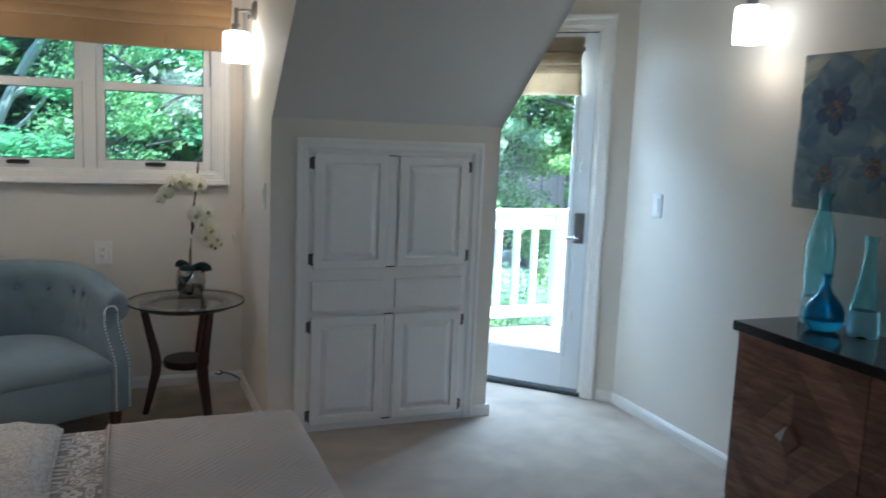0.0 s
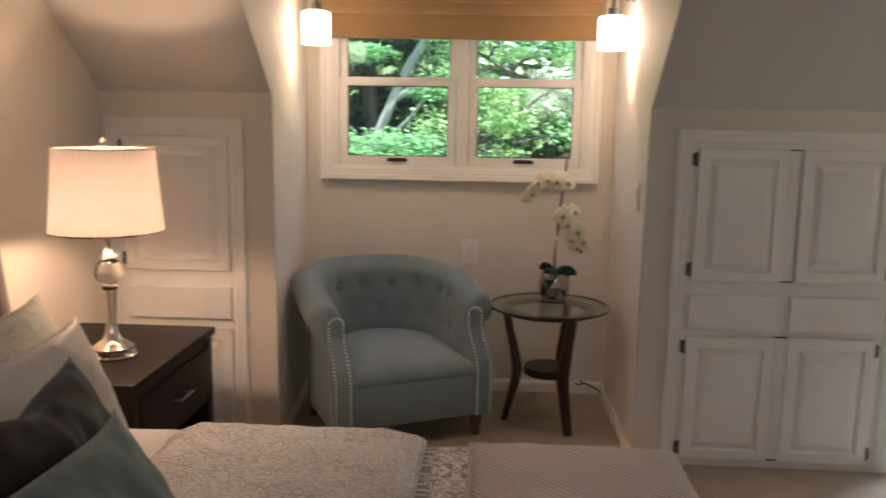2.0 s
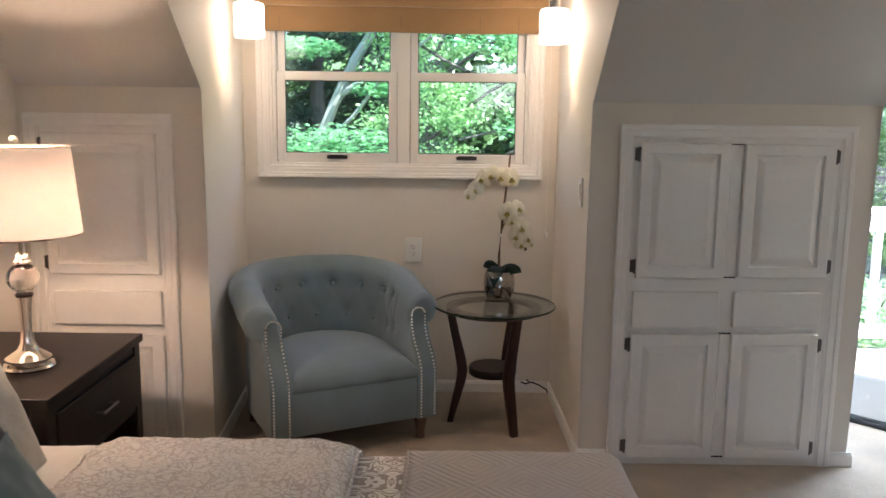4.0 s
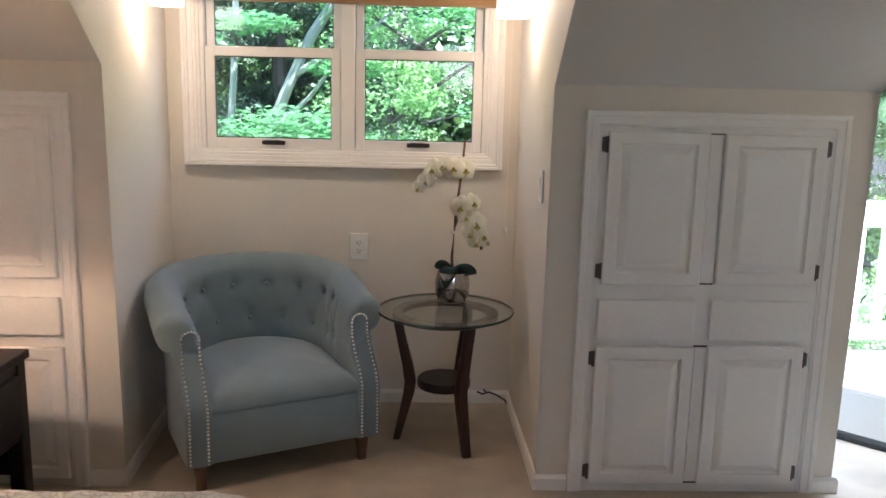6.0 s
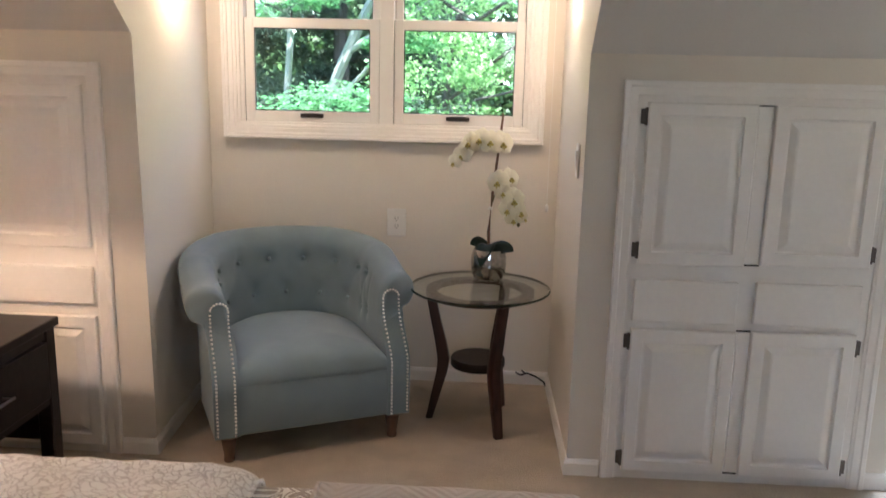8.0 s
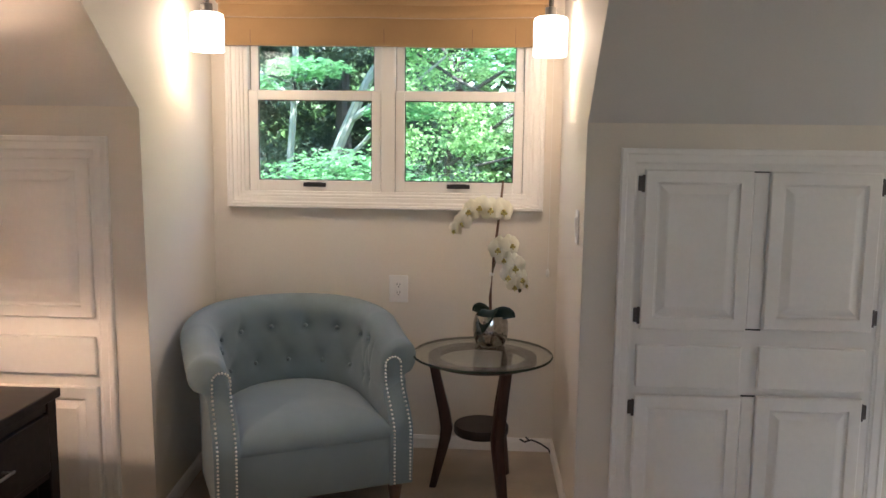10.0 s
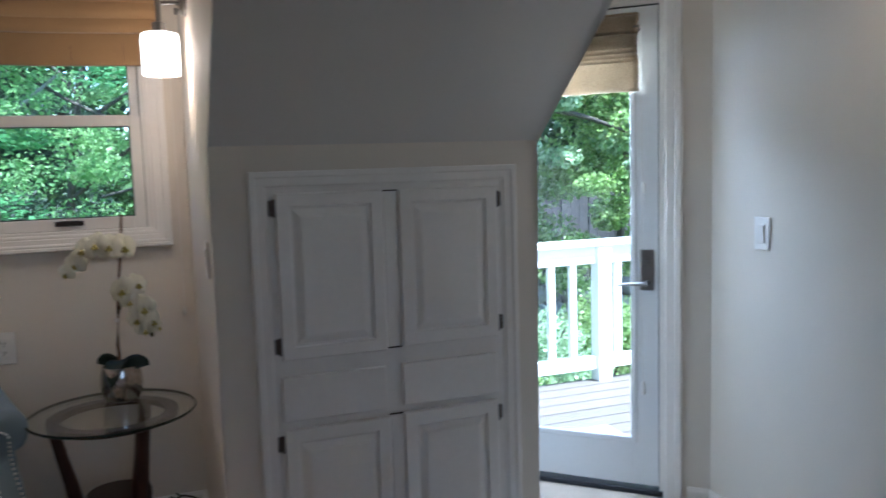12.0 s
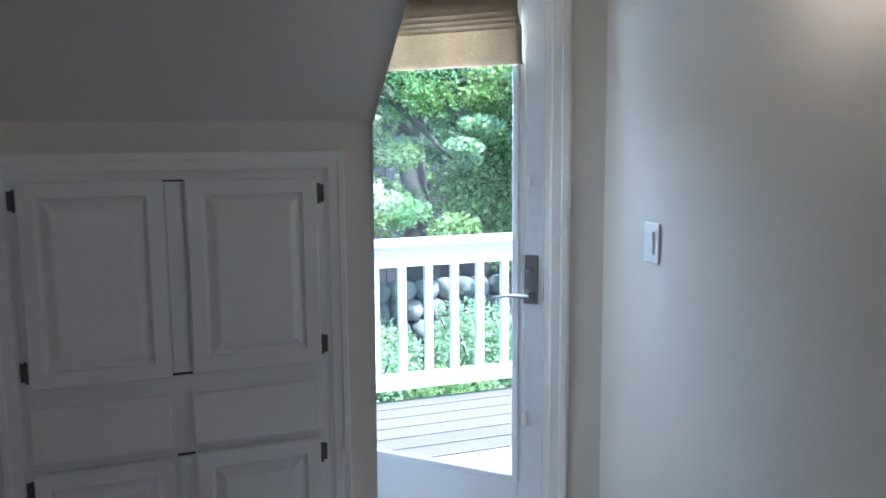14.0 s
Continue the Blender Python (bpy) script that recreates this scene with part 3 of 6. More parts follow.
ball(bm, (0, 0, 0.280), 0.046, 18)
for v in bm.verts:
    v.co += 0.0012 * Vector((math.sin(90 * v.co.z), math.cos(80 * v.co.x), 0))
part("crystal_ball", bm, CRYSTAL, lamp, "cut crystal ball", 5)
part("neck", lathe(bmesh.new(), [(0.0, 0.324), (0.024, 0.324), (0.026, 0.332), (0.012, 0.340), (0.018, 0.348), (0.010, 0.352), (0.010, 0.470), (0.0, 0.470)], 28), SILVER, lamp, "polished silver neck", True)
sh = part("shade", lathe(bmesh.new(), [(0.174, 0.412), (0.152, 0.674), (0.1505, 0.674), (0.1725, 0.412)], 56, (0, 0, 0), True), LINEN, lamp, "glowing cream linen drum shade", True)
sh.visible_shadow = True
for r, h in ((0.1735, 0.412), (0.1515, 0.672)):
    part("shade_rim", lathe(bmesh.new(), [(r - 0.003, h - 0.002), (r + 0.0015, h - 0.002), (r + 0.0015, h + 0.003), (r - 0.003, h + 0.003)], 56, (0, 0, 0), True), SILVER, lamp)
bm = bmesh.new()
for k in range(3):
    a = 2 * math.pi * k / 3
    tube(bm, [(0, 0, 0.655), (0.151 * math.cos(a), 0.151 * math.sin(a), 0.665)], 0.0018, 6)
tube(bm, [(0, 0, 0.47), (0, 0, 0.68)], 0.003, 6)
part("spider", bm, SILVER, lamp)
part("finial", ball(bmesh.new(), (0, 0, 0.693), 0.013, 12), CRYSTAL, lamp, "crystal finial", True)
bulb("lamp_bulb", (LX, LY, LZ + 0.475), TABLE_W, 0.03)


# ---- fabrics ----
def woven(name, colour, rough=0.85, bump=0.4, thread=900.0, vary=0.08, sheen=0.3, scale=5.0):
    return material(name, colour, rough, vary=vary, scale=scale, fine=thread, bump=bump, dist=0.0012, sheen=sheen, spec=0.25)


def relief(m, kind, scale, strength, dist, second=None, axes=(0, 0, 0)):
    """Adds a woven or quilted pattern in relief, and a second colour where it stands up."""
    nt, b = shader(m)
    co = nt.nodes.new("ShaderNodeTexCoord")
    mp = nt.nodes.new("ShaderNodeMapping")
    mp.inputs["Scale"].default_value = (scale,) * 3
    mp.inputs["Rotation"].default_value = [radians(a) for a in axes]
    nt.links.new(co.outputs["Object"], mp.inputs["Vector"])
    if kind == "diamonds":
        # nested diamonds: a triangle wave of the city-block distance to the middle of each cell
        sep = nt.nodes.new("ShaderNodeSeparateXYZ")
        nt.links.new(mp.outputs[0], sep.inputs[0])
        parts = []
        for i in (0, 1):
            pp = nt.nodes.new("ShaderNodeMath")
            pp.operation = "PINGPONG"
            pp.inputs[1].default_value = 1.0
            nt.links.new(sep.outputs[i], pp.inputs[0])
            parts.append(pp)
        add = nt.nodes.new("ShaderNodeMath")
        add.operation = "ADD"
        nt.links.new(parts[0].outputs[0], add.inputs[0])
        nt.links.new(parts[1].outputs[0], add.inputs[1])
        wave = nt.nodes.new("ShaderNodeMath")
        wave.operation = "PINGPONG"
        wave.inputs[1].default_value = 0.1
        nt.links.new(add.outputs[0], wave.inputs[0])
        gain = nt.nodes.new("ShaderNodeMath")
        gain.operation = "MULTIPLY"
        gain.inputs[1].default_value = 10.0
        nt.links.new(wave.outputs[0], gain.inputs[0])
        out = gain.outputs[0]
    elif kind == "crackle":
        # leaf shapes divided by fine darker outlines
        wob = nt.nodes.new("ShaderNodeTexNoise")
        wob.inputs["Scale"].default_value, wob.inputs["Detail"].default_value = 1.6, 2
        nt.links.new(mp.outputs[0], wob.inputs["Vector"])
        far = nt.nodes.new("ShaderNodeVectorMath")
        far.operation = "MULTIPLY_ADD"
        far.inputs[1].default_value = (0.9, 0.9, 0.9)
        nt.links.new(wob.outputs["Color"], far.inputs[0])
        nt.links.new(mp.outputs[0], far.inputs[2])
        vo = nt.nodes.new("ShaderNodeTexVoronoi")
        vo.feature = "DISTANCE_TO_EDGE"
        nt.links.new(far.outputs[0], vo.inputs["Vector"])
        st = nt.nodes.new("ShaderNodeMapRange")
        st.inputs["From Min"].default_value, st.inputs["From Max"].default_value = 0.0, 0.14
        nt.links.new(vo.outputs["Distance"], st.inputs["Value"])
        out = st.outputs[0]
    elif kind == "damask":
        # scrolls mirrored about both axes of each repeat, so that they close into medallions
        sep, com = nt.nodes.new("ShaderNodeSeparateXYZ"), nt.nodes.new("ShaderNodeCombineXYZ")
        nt.links.new(mp.outputs[0], sep.inputs[0])
        for i, half in ((0, 0.085), (1, 0.14)):
            pp = nt.nodes.new("ShaderNodeMath")
            pp.operation = "PINGPONG"
            pp.inputs[1].default_value = half
            nt.links.new(sep.outputs[i], pp.inputs[0])
            nt.links.new(pp.outputs[0], com.inputs[i])
        vn = nt.nodes.new("ShaderNodeTexNoise")
        vn.inputs["Scale"].default_value, vn.inputs["Detail"].default_value, vn.inputs["Distortion"].default_value = 17.0, 0.0, 1.1
        nt.links.new(com.outputs[0], vn.inputs["Vector"])
        wv = nt.nodes.new("ShaderNodeMath")
        wv.operation = "PINGPONG"
        wv.inputs[1].default_value = 0.075
        nt.links.new(vn.outputs["Fac"], wv.inputs[0])
        st = nt.nodes.new("ShaderNodeMapRange")
        st.inputs["From Min"].default_value, st.inputs["From Max"].default_value = 0.030, 0.040
        nt.links.new(wv.outputs[0], st.inputs["Value"])
        out = st.outputs[0]
    else:
        vn = nt.nodes.new("ShaderNodeTexNoise")
        vn.inputs["Scale"].default_value, vn.inputs["Detail"].default_value, vn.inputs["Distortion"].default_value = 1.0, 1.5, 1.6
        nt.links.new(mp.outputs[0], vn.inputs["Vector"])
        wv = nt.nodes.new("ShaderNodeMath")
        wv.operation = "PINGPONG"
        wv.inputs[1].default_value = 0.06 if kind == "scrolls" else 0.1
        nt.links.new(vn.outputs["Fac"], wv.inputs[0])
        st = nt.nodes.new("ShaderNodeMapRange")
        st.inputs["From Min"].default_value, st.inputs["From Max"].default_value = (0.026, 0.034) if kind == "scrolls" else (0.02, 0.08)
        nt.links.new(wv.outputs[0], st.inputs["Value"])
        out = st.outputs[0]
    bp = nt.nodes.new("ShaderNodeBump")
    bp.inputs["Strength"].default_value, bp.inputs["Distance"].default_value = strength, dist
    nt.links.new(out, bp.inputs["Height"])
    old = b.inputs["Normal"].links[0].from_socket
    nt.links.new(old, bp.inputs["Normal"])
    nt.links.new(bp.outputs[0], b.inputs["Normal"])
    if second:
        mix = nt.nodes.new("ShaderNodeMix")
        mix.data_type = "RGBA"
        nt.links.new(out, mix.inputs["Factor"])
        nt.links.new(b.inputs["Base Color"].links[0].from_socket, mix.inputs["A"])
        mix.inputs["B"].default_value = (*second, 1)
        nt.links.new(mix.outputs["Result"], b.inputs["Base Color"])
    return m


QUILT = relief(woven("quilt_cotton", (0.60, 0.52, 0.47)), "diamonds", 8.0, 0.5, 0.005)
DAMASK = relief(woven("damask_cotton", (0.40, 0.33, 0.29)), "damask", 1.0, 0.3, 0.001, (0.86, 0.82, 0.78))
DUVET = relief(woven("duvet_jacquard", (0.60, 0.54, 0.515), vary=0.12, scale=9.0), "crackle", 9.5, 0.6, 0.004, (0.86, 0.82, 0.79))
SHEET = woven("sheet_cotton", (0.74, 0.70, 0.67))
CHARCOAL = woven("headboard_fabric", (0.17, 0.125, 0.115), sheen=0.5)
VELVET = woven("dark_velvet", (0.048, 0.038, 0.036), 0.75, 0.2, sheen=0.35)
SATIN = relief(woven("silver_sham", (0.52, 0.48, 0.45), 0.5), "leaves", 22.0, 0.25, 0.002, (0.555, 0.52, 0.485))
SAGE = relief(woven("sage_pillow", (0.52, 0.51, 0.43)), "leaves", 26.0, 0.35, 0.002, (0.41, 0.42, 0.35))
TEAL = woven("teal_velvet", (0.115, 0.170, 0.175), 0.7, 0.2, sheen=0.6)
CHAIRF = woven("duck_egg_linen", (0.200, 0.255, 0.280), 0.85, 0.35, 700, 0.10, 0.25, 9.0)
ESPRESSO = wood("espresso_wood", (0.010, 0.007, 0.006), (0.024, 0.015, 0.012), (2, 14, 14), 0.38, spec=0.28)
CHERRY = wood("dark_cherry_wood", (0.022, 0.008, 0.006), (0.055, 0.018, 0.012), (14, 14, 1.5), 0.3)
LEGW = wood("turned_leg_wood", (0.10, 0.055, 0.035), (0.17, 0.10, 0.065), (14, 14, 2), 0.45)

# ---- bed ----
BX0, BX1, BY0, BY1, BZ = -1.36, 0.640, 1.250, 2.745, 0.490
bed = thing("bed", ((BX0 + BX1) / 2, (BY0 + BY1) / 2, 0), "queen bed with charcoal tufted wingback headboard", "bed")
ox, oy = (BX0 + BX1) / 2, (BY0 + BY1) / 2
part("mattress", B(BX0 - ox, BX1 - 0.02 - ox, BY0 + 0.02 - oy, BY1 - 0.02 - oy, 0.24, BZ - 0.012, 0.05, 4), SHEET, bed, smooth=True)
part("bed_base", B(BX0 - ox, BX1 - 0.03 - ox, BY0 + 0.03 - oy, BY1 - 0.03 - oy, 0.09, 0.239, 0.015, 2), CHARCOAL, bed)
for sx in (BX0 + 0.08 - ox, BX1 - 0.12 - ox):
    for sy in (BY0 + 0.1 - oy, BY1 - 0.1 - oy):
        part("leg", lathe(bmesh.new(), [(0.018, 0), (0.028, 0.09)], 12, (sx, sy, 0)), ESPRESSO, bed)
# tufted headboard: a thick panel whose face sinks at each button
bm = bmesh.new()
tufts = [(y, z) for r, z in enumerate((0.66, 0.84, 1.02)) for y in np.arange(-0.62 + (0.1 if r % 2 else 0), 0.7, 0.2)]
ny, nz = 96, 48
grid = []
for j in range(nz + 1):
    row = []
    for i in range(ny + 1):
        y, z = -0.72 + 1.44 * i / ny, 0.20 + 1.05 * j / nz
        d = min(math.hypot(y - a, z - c) for a, c in tufts)
        edge = min(1.0, (1.25 - z) / 0.05, (0.72 - abs(y)) / 0.05)
        h = 0.075 + 0.014 * min(1.0, d / 0.09) * max(0, edge) ** 0.5 - 0.03 * (1 - max(0.0, edge)) ** 2
        row.append(bm.verts.new((XL + h - ox, y, z)))
    grid.append(row)
for j in range(nz):
    for i in range(ny):
        bm.faces.new((grid[j][i], grid[j][i + 1], grid[j + 1][i + 1], grid[j + 1][i]))
box(bm, XL + 0.004 - ox, XL + 0.06 - ox, -0.72, 0.72, 0.0, 1.245, 0.01, 2)
hb = part("headboard", bm, CHARCOAL, bed, "charcoal button-tufted fabric", 60)
for a, c in tufts:
    part("button", ball(bmesh.new(), (XL + 0.078 - ox, a, c), 0.013, 8, (0.5, 1, 1)), CHARCOAL, hb)
for s in (-1, 1):
    bm = bmesh.new()
    prism(bm, [(XL + 0.004 - ox, 0.0), (XL + 0.24 - ox, 0.0), (XL + 0.24 - ox, 0.50), (XL + 0.228 - ox, 0.75), (XL + 0.190 - ox, 1.05), (XL + 0.165 - ox, 1.235), (XL + 0.15 - ox, 1.262), (XL + 0.004 - ox, 1.262)], s * 0.722, s * 0.786, "y")
    bmesh.ops.recalc_face_normals(bm, faces=bm.faces)
    bmesh.ops.bevel(bm, geom=list(bm.edges), offset=0.018, segments=3, affect="EDGES", profile=0.5)
    part("wing", bm, CHARCOAL, bed, "charcoal upholstered wing", 50)


def drape(name, x0, x1, top, side, foot, mat, label, rumple=0.004, thick=0.008, wave=6.0, seed=0.0, step=0.022, puff=0.0):
    """A cover lying across the bed and hanging over both long sides, and over the foot end where foot is given."""
    bm = bmesh.new()
    half, r = (BY1 - BY0) / 2, 0.045
    cy = (BY0 + BY1) / 2
    n = max(2, int((x1 - x0 + foot) / step))
    m = int((2 * half + 2 * side) / step)
    def over(o):
        if o <= 0:
            return 0.0, 0.0
        a = min(o / r, math.pi / 2)
        return r * math.sin(a), r * (1 - math.cos(a)) + max(0.0, o - r * math.pi / 2)
    rows = []
    for i in range(n + 1):
        s = x0 + (x1 - x0 + foot) * i / n
        row = []
        for j in range(m + 1):
            v = -half - side + (2 * half + 2 * side) * j / m
            hx, dx = over(s - (x1 - r)) if foot else (0.0, 0.0)
            hy, dy = over(abs(v) - (half - r))
            x = min(s, x1 - r) + hx if foot else s
            y = math.copysign(min(abs(v), half - r) + hy, v)
            drop = max(dx, dy)
            nv = noise.noise(Vector((s * wave + seed, v * wave, seed))) + 0.5 * noise.noise(Vector((s * wave * 2.6, v * wave * 2.6 + seed, seed)))
            z = top - drop + rumple * nv * (1.0 if drop < 0.02 else 0.2)
            if puff:
                e = min(1.0, (s - x0) / 0.06 + 0.02, (x0 + (x1 - x0) - s) / 0.05 + 0.02)
                z += puff * max(0.0, e) ** 0.5
            if drop > 0.02:
                fold = 0.010 * math.sin(s * 21 + seed) * min(1, drop / 0.2)
                y += math.copysign(0.008 + fold + rumple * nv, v) if dy >= dx else 0
                x += (0.008 + 0.010 * math.sin(v * 19) * min(1, drop / 0.2)) if dx > dy else 0
            row.append(bm.verts.new((x, cy + y, max(0.02, z))))
        rows.append(row)
    for a, b in zip(rows, rows[1:]):
        for j in range(m):
            bm.faces.new((a[j], b[j], b[j + 1], a[j + 1]))
    edges = [[v.co.copy() for v in rows[0]]] + ([] if foot else [[v.co.copy() for v in rows[-1]]])
    me = mesh_of(name, bm, mat, 80)
    for v in me.vertices:
        v.co -= Vector((ox, oy, 0))
    ob = tagged(new(name, me), label, "bedding")
    ob.matrix_world = pose(ox, oy, 0)
    sol = ob.modifiers.new("thickness", "SOLIDIFY")
    sol.thickness, sol.offset = thick, -1
    for row in edges:
        part("hem", tube(bmesh.new(), [Vector(p) - Vector((ox, oy, 0.0)) for p in row[::2]], 0.0055, 6), mat, ob, smooth=True)
    return ob


drape("bedspread", -1.25, BX1 - 0.004, BZ, 0.30, 0.30, DAMASK, "taupe and white damask cotton bedspread", 0.002, 0.006, seed=1.0)
drape("throw_quilt", 0.098, BX1 + 0.012, BZ + 0.018, 0.40, 0.38, QUILT, "taupe diamond-stitched quilt folded over the bed foot", 0.0035, 0.012, 5.0, 4.0)
drape("top_sheet", -1.02, -0.62, BZ + 0.009, 0.20, 0.0, SHEET, "white cotton sheet under the pillows", 0.006, 0.004, 9.0, 3.0, 0.018, 0.010)
drape("duvet", -0.715, -0.030, BZ + 0.014, 0.22, 0.0, DUVET, "pale grey leaf-patterned duvet, folded and rumpled", 0.014, 0.02, 7.0, 9.0, 0.018, 0.030)


def pillow(at, w, h, t, turn, lean, roll, mat, label, ears=0.05, seed=0, chop=0.0):
    """A stuffed cushion: w along its own x, h along its own y, t thick, with pulled-out corners."""
    bm = bmesh.new()
    n = 34
    top, bot = [], []
    for j in range(n + 1):
        for side, rows in ((1, top), (-1, bot)):
            row = []
            for i in range(n + 1):
                u, v = -1 + 2 * i / n, -1 + 2 * j / n
                full = (max(0.0, 1 - abs(u) ** 2.6) * max(0.0, 1 - abs(v) ** 2.6)) ** 0.45
                pull = 1 - 0.07 * (1 - abs(v) ** 4) * abs(u) ** 6 * 1.0
                pulv = 1 - 0.07 * (1 - abs(u) ** 4) * abs(v) ** 6 * 1.0
                pulv -= chop * math.exp(-((u + 0.1) / 0.42) ** 2) * max(0.0, v) ** 2
                ear = ears * (abs(u) * abs(v)) ** 8
                wr = 0.016 * noise.noise(Vector((u * 2.4 + seed, v * 2.4, side * 3.0))) + 0.009 * noise.noise(Vector((u * 6 + seed, v * 3.5, side)))
                row.append(bm.verts.new((w / 2 * u * pull * (1 + ear), h / 2 * v * pulv * (1 + ear), side * (t / 2 * full + wr * full))))
            rows.append(row)
    for rows in (top, bot):
        for a, b in zip(rows, rows[1:]):
            for i in range(n):
                bm.faces.new((a[i], a[i + 1], b[i + 1], b[i]))
    bmesh.ops.remove_doubles(bm, verts=bm.verts, dist=0.0008)
    ob = new("pillow", mesh_of("pillow", bm, mat, 80))
    ob.matrix_world = pose(*at, 0, 0, turn) @ pose(0, 0, 0, lean, 0, 0) @ pose(0, 0, 0, 0, 0, roll)
    return tagged(ob, label, "pillow", "pillows on the bed")


# each leans back towards the headboard; turn 90 sets the cushion's width along the bed's head
pillow((-1.010, 2.425, 0.668), 0.62, 0.46, 0.14, 90, 62, 1, SAGE, "sage green patterned pillow towards the headboard", 0.04, seed=1)
pillow((-0.885, 2.320, 0.635), 0.66, 0.42, 0.14, 90, 69, 2, SATIN, "silver grey jacquard sham pillow", 0.02, seed=3)
pillow((-0.640, 1.998, 0.672), 0.37, 0.43, 0.14, 90, 66, 2, VELVET, "dark brown velvet throw pillow with a dented top", 0.02, 5, 0.16)
pillow((-0.450, 1.770, 0.650), 0.46, 0.42, 0.13, 90, 58, -2, TEAL, "dusty teal velvet throw pillow", seed=6)

# ---- nightstand ----
NX0, NX1, NY0, NY1, NZ = -1.405, -0.888, 2.800, 3.500, 0.600
ns = thing("nightstand", ((NX0 + NX1) / 2, (NY0 + NY1) / 2, 0), "espresso wood nightstand with one drawer and open shelf", "nightstand")
px, py = (NX0 + NX1) / 2, (NY0 + NY1) / 2
w2, d2 = (NX1 - NX0) / 2, (NY1 - NY0) / 2
part("top", B(-w2, w2, -d2, d2, NZ - 0.028, NZ, 0.004, 2), ESPRESSO, ns)
for a in (-w2 + 0.01, w2 - 0.058):
    for b in (-d2 + 0.012, d2 - 0.060):
        part("leg", B(a, a + 0.048, b, b + 0.048, 0, NZ - 0.028, 0.003), ESPRESSO, ns)
for b in (-d2 + 0.018, d2 - 0.034):
    part("side_panel", B(-w2 + 0.058, w2 - 0.058, b, b + 0.016, 0.20, NZ - 0.028), ESPRESSO, ns)
part("back_panel", B(-w2 + 0.014, -w2 + 0.028, -d2 + 0.06, d2 - 0.06, 0.10, NZ - 0.028), ESPRESSO, ns)
part("shelf", B(-w2 + 0.03, w2 - 0.02, -d2 + 0.02, d2 - 0.02, 0.09, 0.112, 0.003), ESPRESSO, ns)
part("rail", B(w2 - 0.05, w2 - 0.016, -d2 + 0.06, d2 - 0.06, 0.540, NZ - 0.028), ESPRESSO, ns)
part("rail", B(w2 - 0.05, w2 - 0.016, -d2 + 0.06, d2 - 0.06, 0.330, 0.350), ESPRESSO, ns)
dr = part("drawer", B(w2 - 0.30, w2 - 0.006, -d2 + 0.064, d2 - 0.064, 0.354, 0.536, 0.004, 2), ESPRESSO, ns)
bm = tube(bmesh.new(), [(w2 + 0.022, -0.055, 0.450), (w2 + 0.022, 0.055, 0.450)], 0.0045, 8)
for b in (-0.045, 0.045):
    tube(bm, [(w2 - 0.006, b, 0.450), (w2 + 0.022, b, 0.450)], 0.004, 8)
part("handle", bm, NICKEL, dr, "slim nickel bar handle", True)

# ---- armchair ----
NAILS = material("bright_nickel", (0.96, 0.94, 0.90), 0.38, 1.0, vary=0.02, bump=0.0)
ACX, ACY, ACT = -0.312, 4.170, 26.5
chair = thing("armchair", (ACX, ACY, 0), "duck-egg blue linen tub armchair with buttons and nailhead trim", "armchair", turn=ACT)
WI, YA, YR = 0.270, 0.03, 0.285         # inner half width, start of the round back, its depth


def ease(a, b, x):
    k = min(1.0, max(0.0, (x - a) / (b - a)))
    return k * k * (3 - 2 * k)


def arm_front(z):
    return -0.335 + 0.105 * ease(0.30, 0.50, z)


def arm_path(s):
    """Inner line of arms and back: s from -1 (left front) to 1 (right front). Gives point at the arc or the share along an arm, and the outward way."""
    a = abs(s)
    if a > 0.45:
        return None, (a - 0.45) / 0.55, Vector((math.copysign(1, s), 0, 0))
    t = (1 - a / 0.45) * math.pi / 2
    n = Vector((math.copysign(math.cos(t) / WI, s), math.sin(t) / YR, 0)).normalized()
    return Vector((math.copysign(WI * math.cos(t), s), YA + YR * math.sin(t), 0)), 0.0, n


def arm_height(s):
    return 0.714 - 0.094 * ease(0.15, 1.0, abs(s))


def arm_section(h):
    pts = [(0.0, 0.105), (0.0, 0.22), (0.0, 0.33), (0.0, 0.42), (0.006, h - 0.17), (0.012, h - 0.10), (0.022, h - 0.05), (0.050, h - 0.012), (0.088, h), (0.126, h - 0.012),
           (0.152, h - 0.046), (0.154, h - 0.090), (0.136, h - 0.124), (0.106, h - 0.136), (0.094, h - 0.165), (0.092, 0.40), (0.090, 0.25), (0.088, 0.105)]
    out = []
    for i in range(len(pts) - 1):
        p0, p1, p2, p3 = pts[max(0, i - 1)], pts[i], pts[i + 1], pts[min(len(pts) - 1, i + 2)]
        for k in range(4):
            t = k / 4
            out.append(tuple(0.5 * (2 * p1[c] + (p2[c] - p0[c]) * t + (2 * p0[c] - 5 * p1[c] + 4 * p2[c] - p3[c]) * t * t + (3 * p1[c] - p0[c] - 3 * p2[c] + p3[c]) * t ** 3) for c in (0, 1)))
    return out + [pts[-1]]


TUFT = [(-0.61 + 0.1445 * k, 0.588) for k in range(9)] + [(-0.54 + 0.1450 * k, 0.440) for k in range(9)]


def arm_point(s, d, z):
    p, k, n = arm_path(s)
    if p is None:
        p = Vector((math.copysign(WI, s), YA + (arm_front(z) - YA) * k, 0))
    return Vector((p.x + n.x * d, p.y + n.y * d, z))


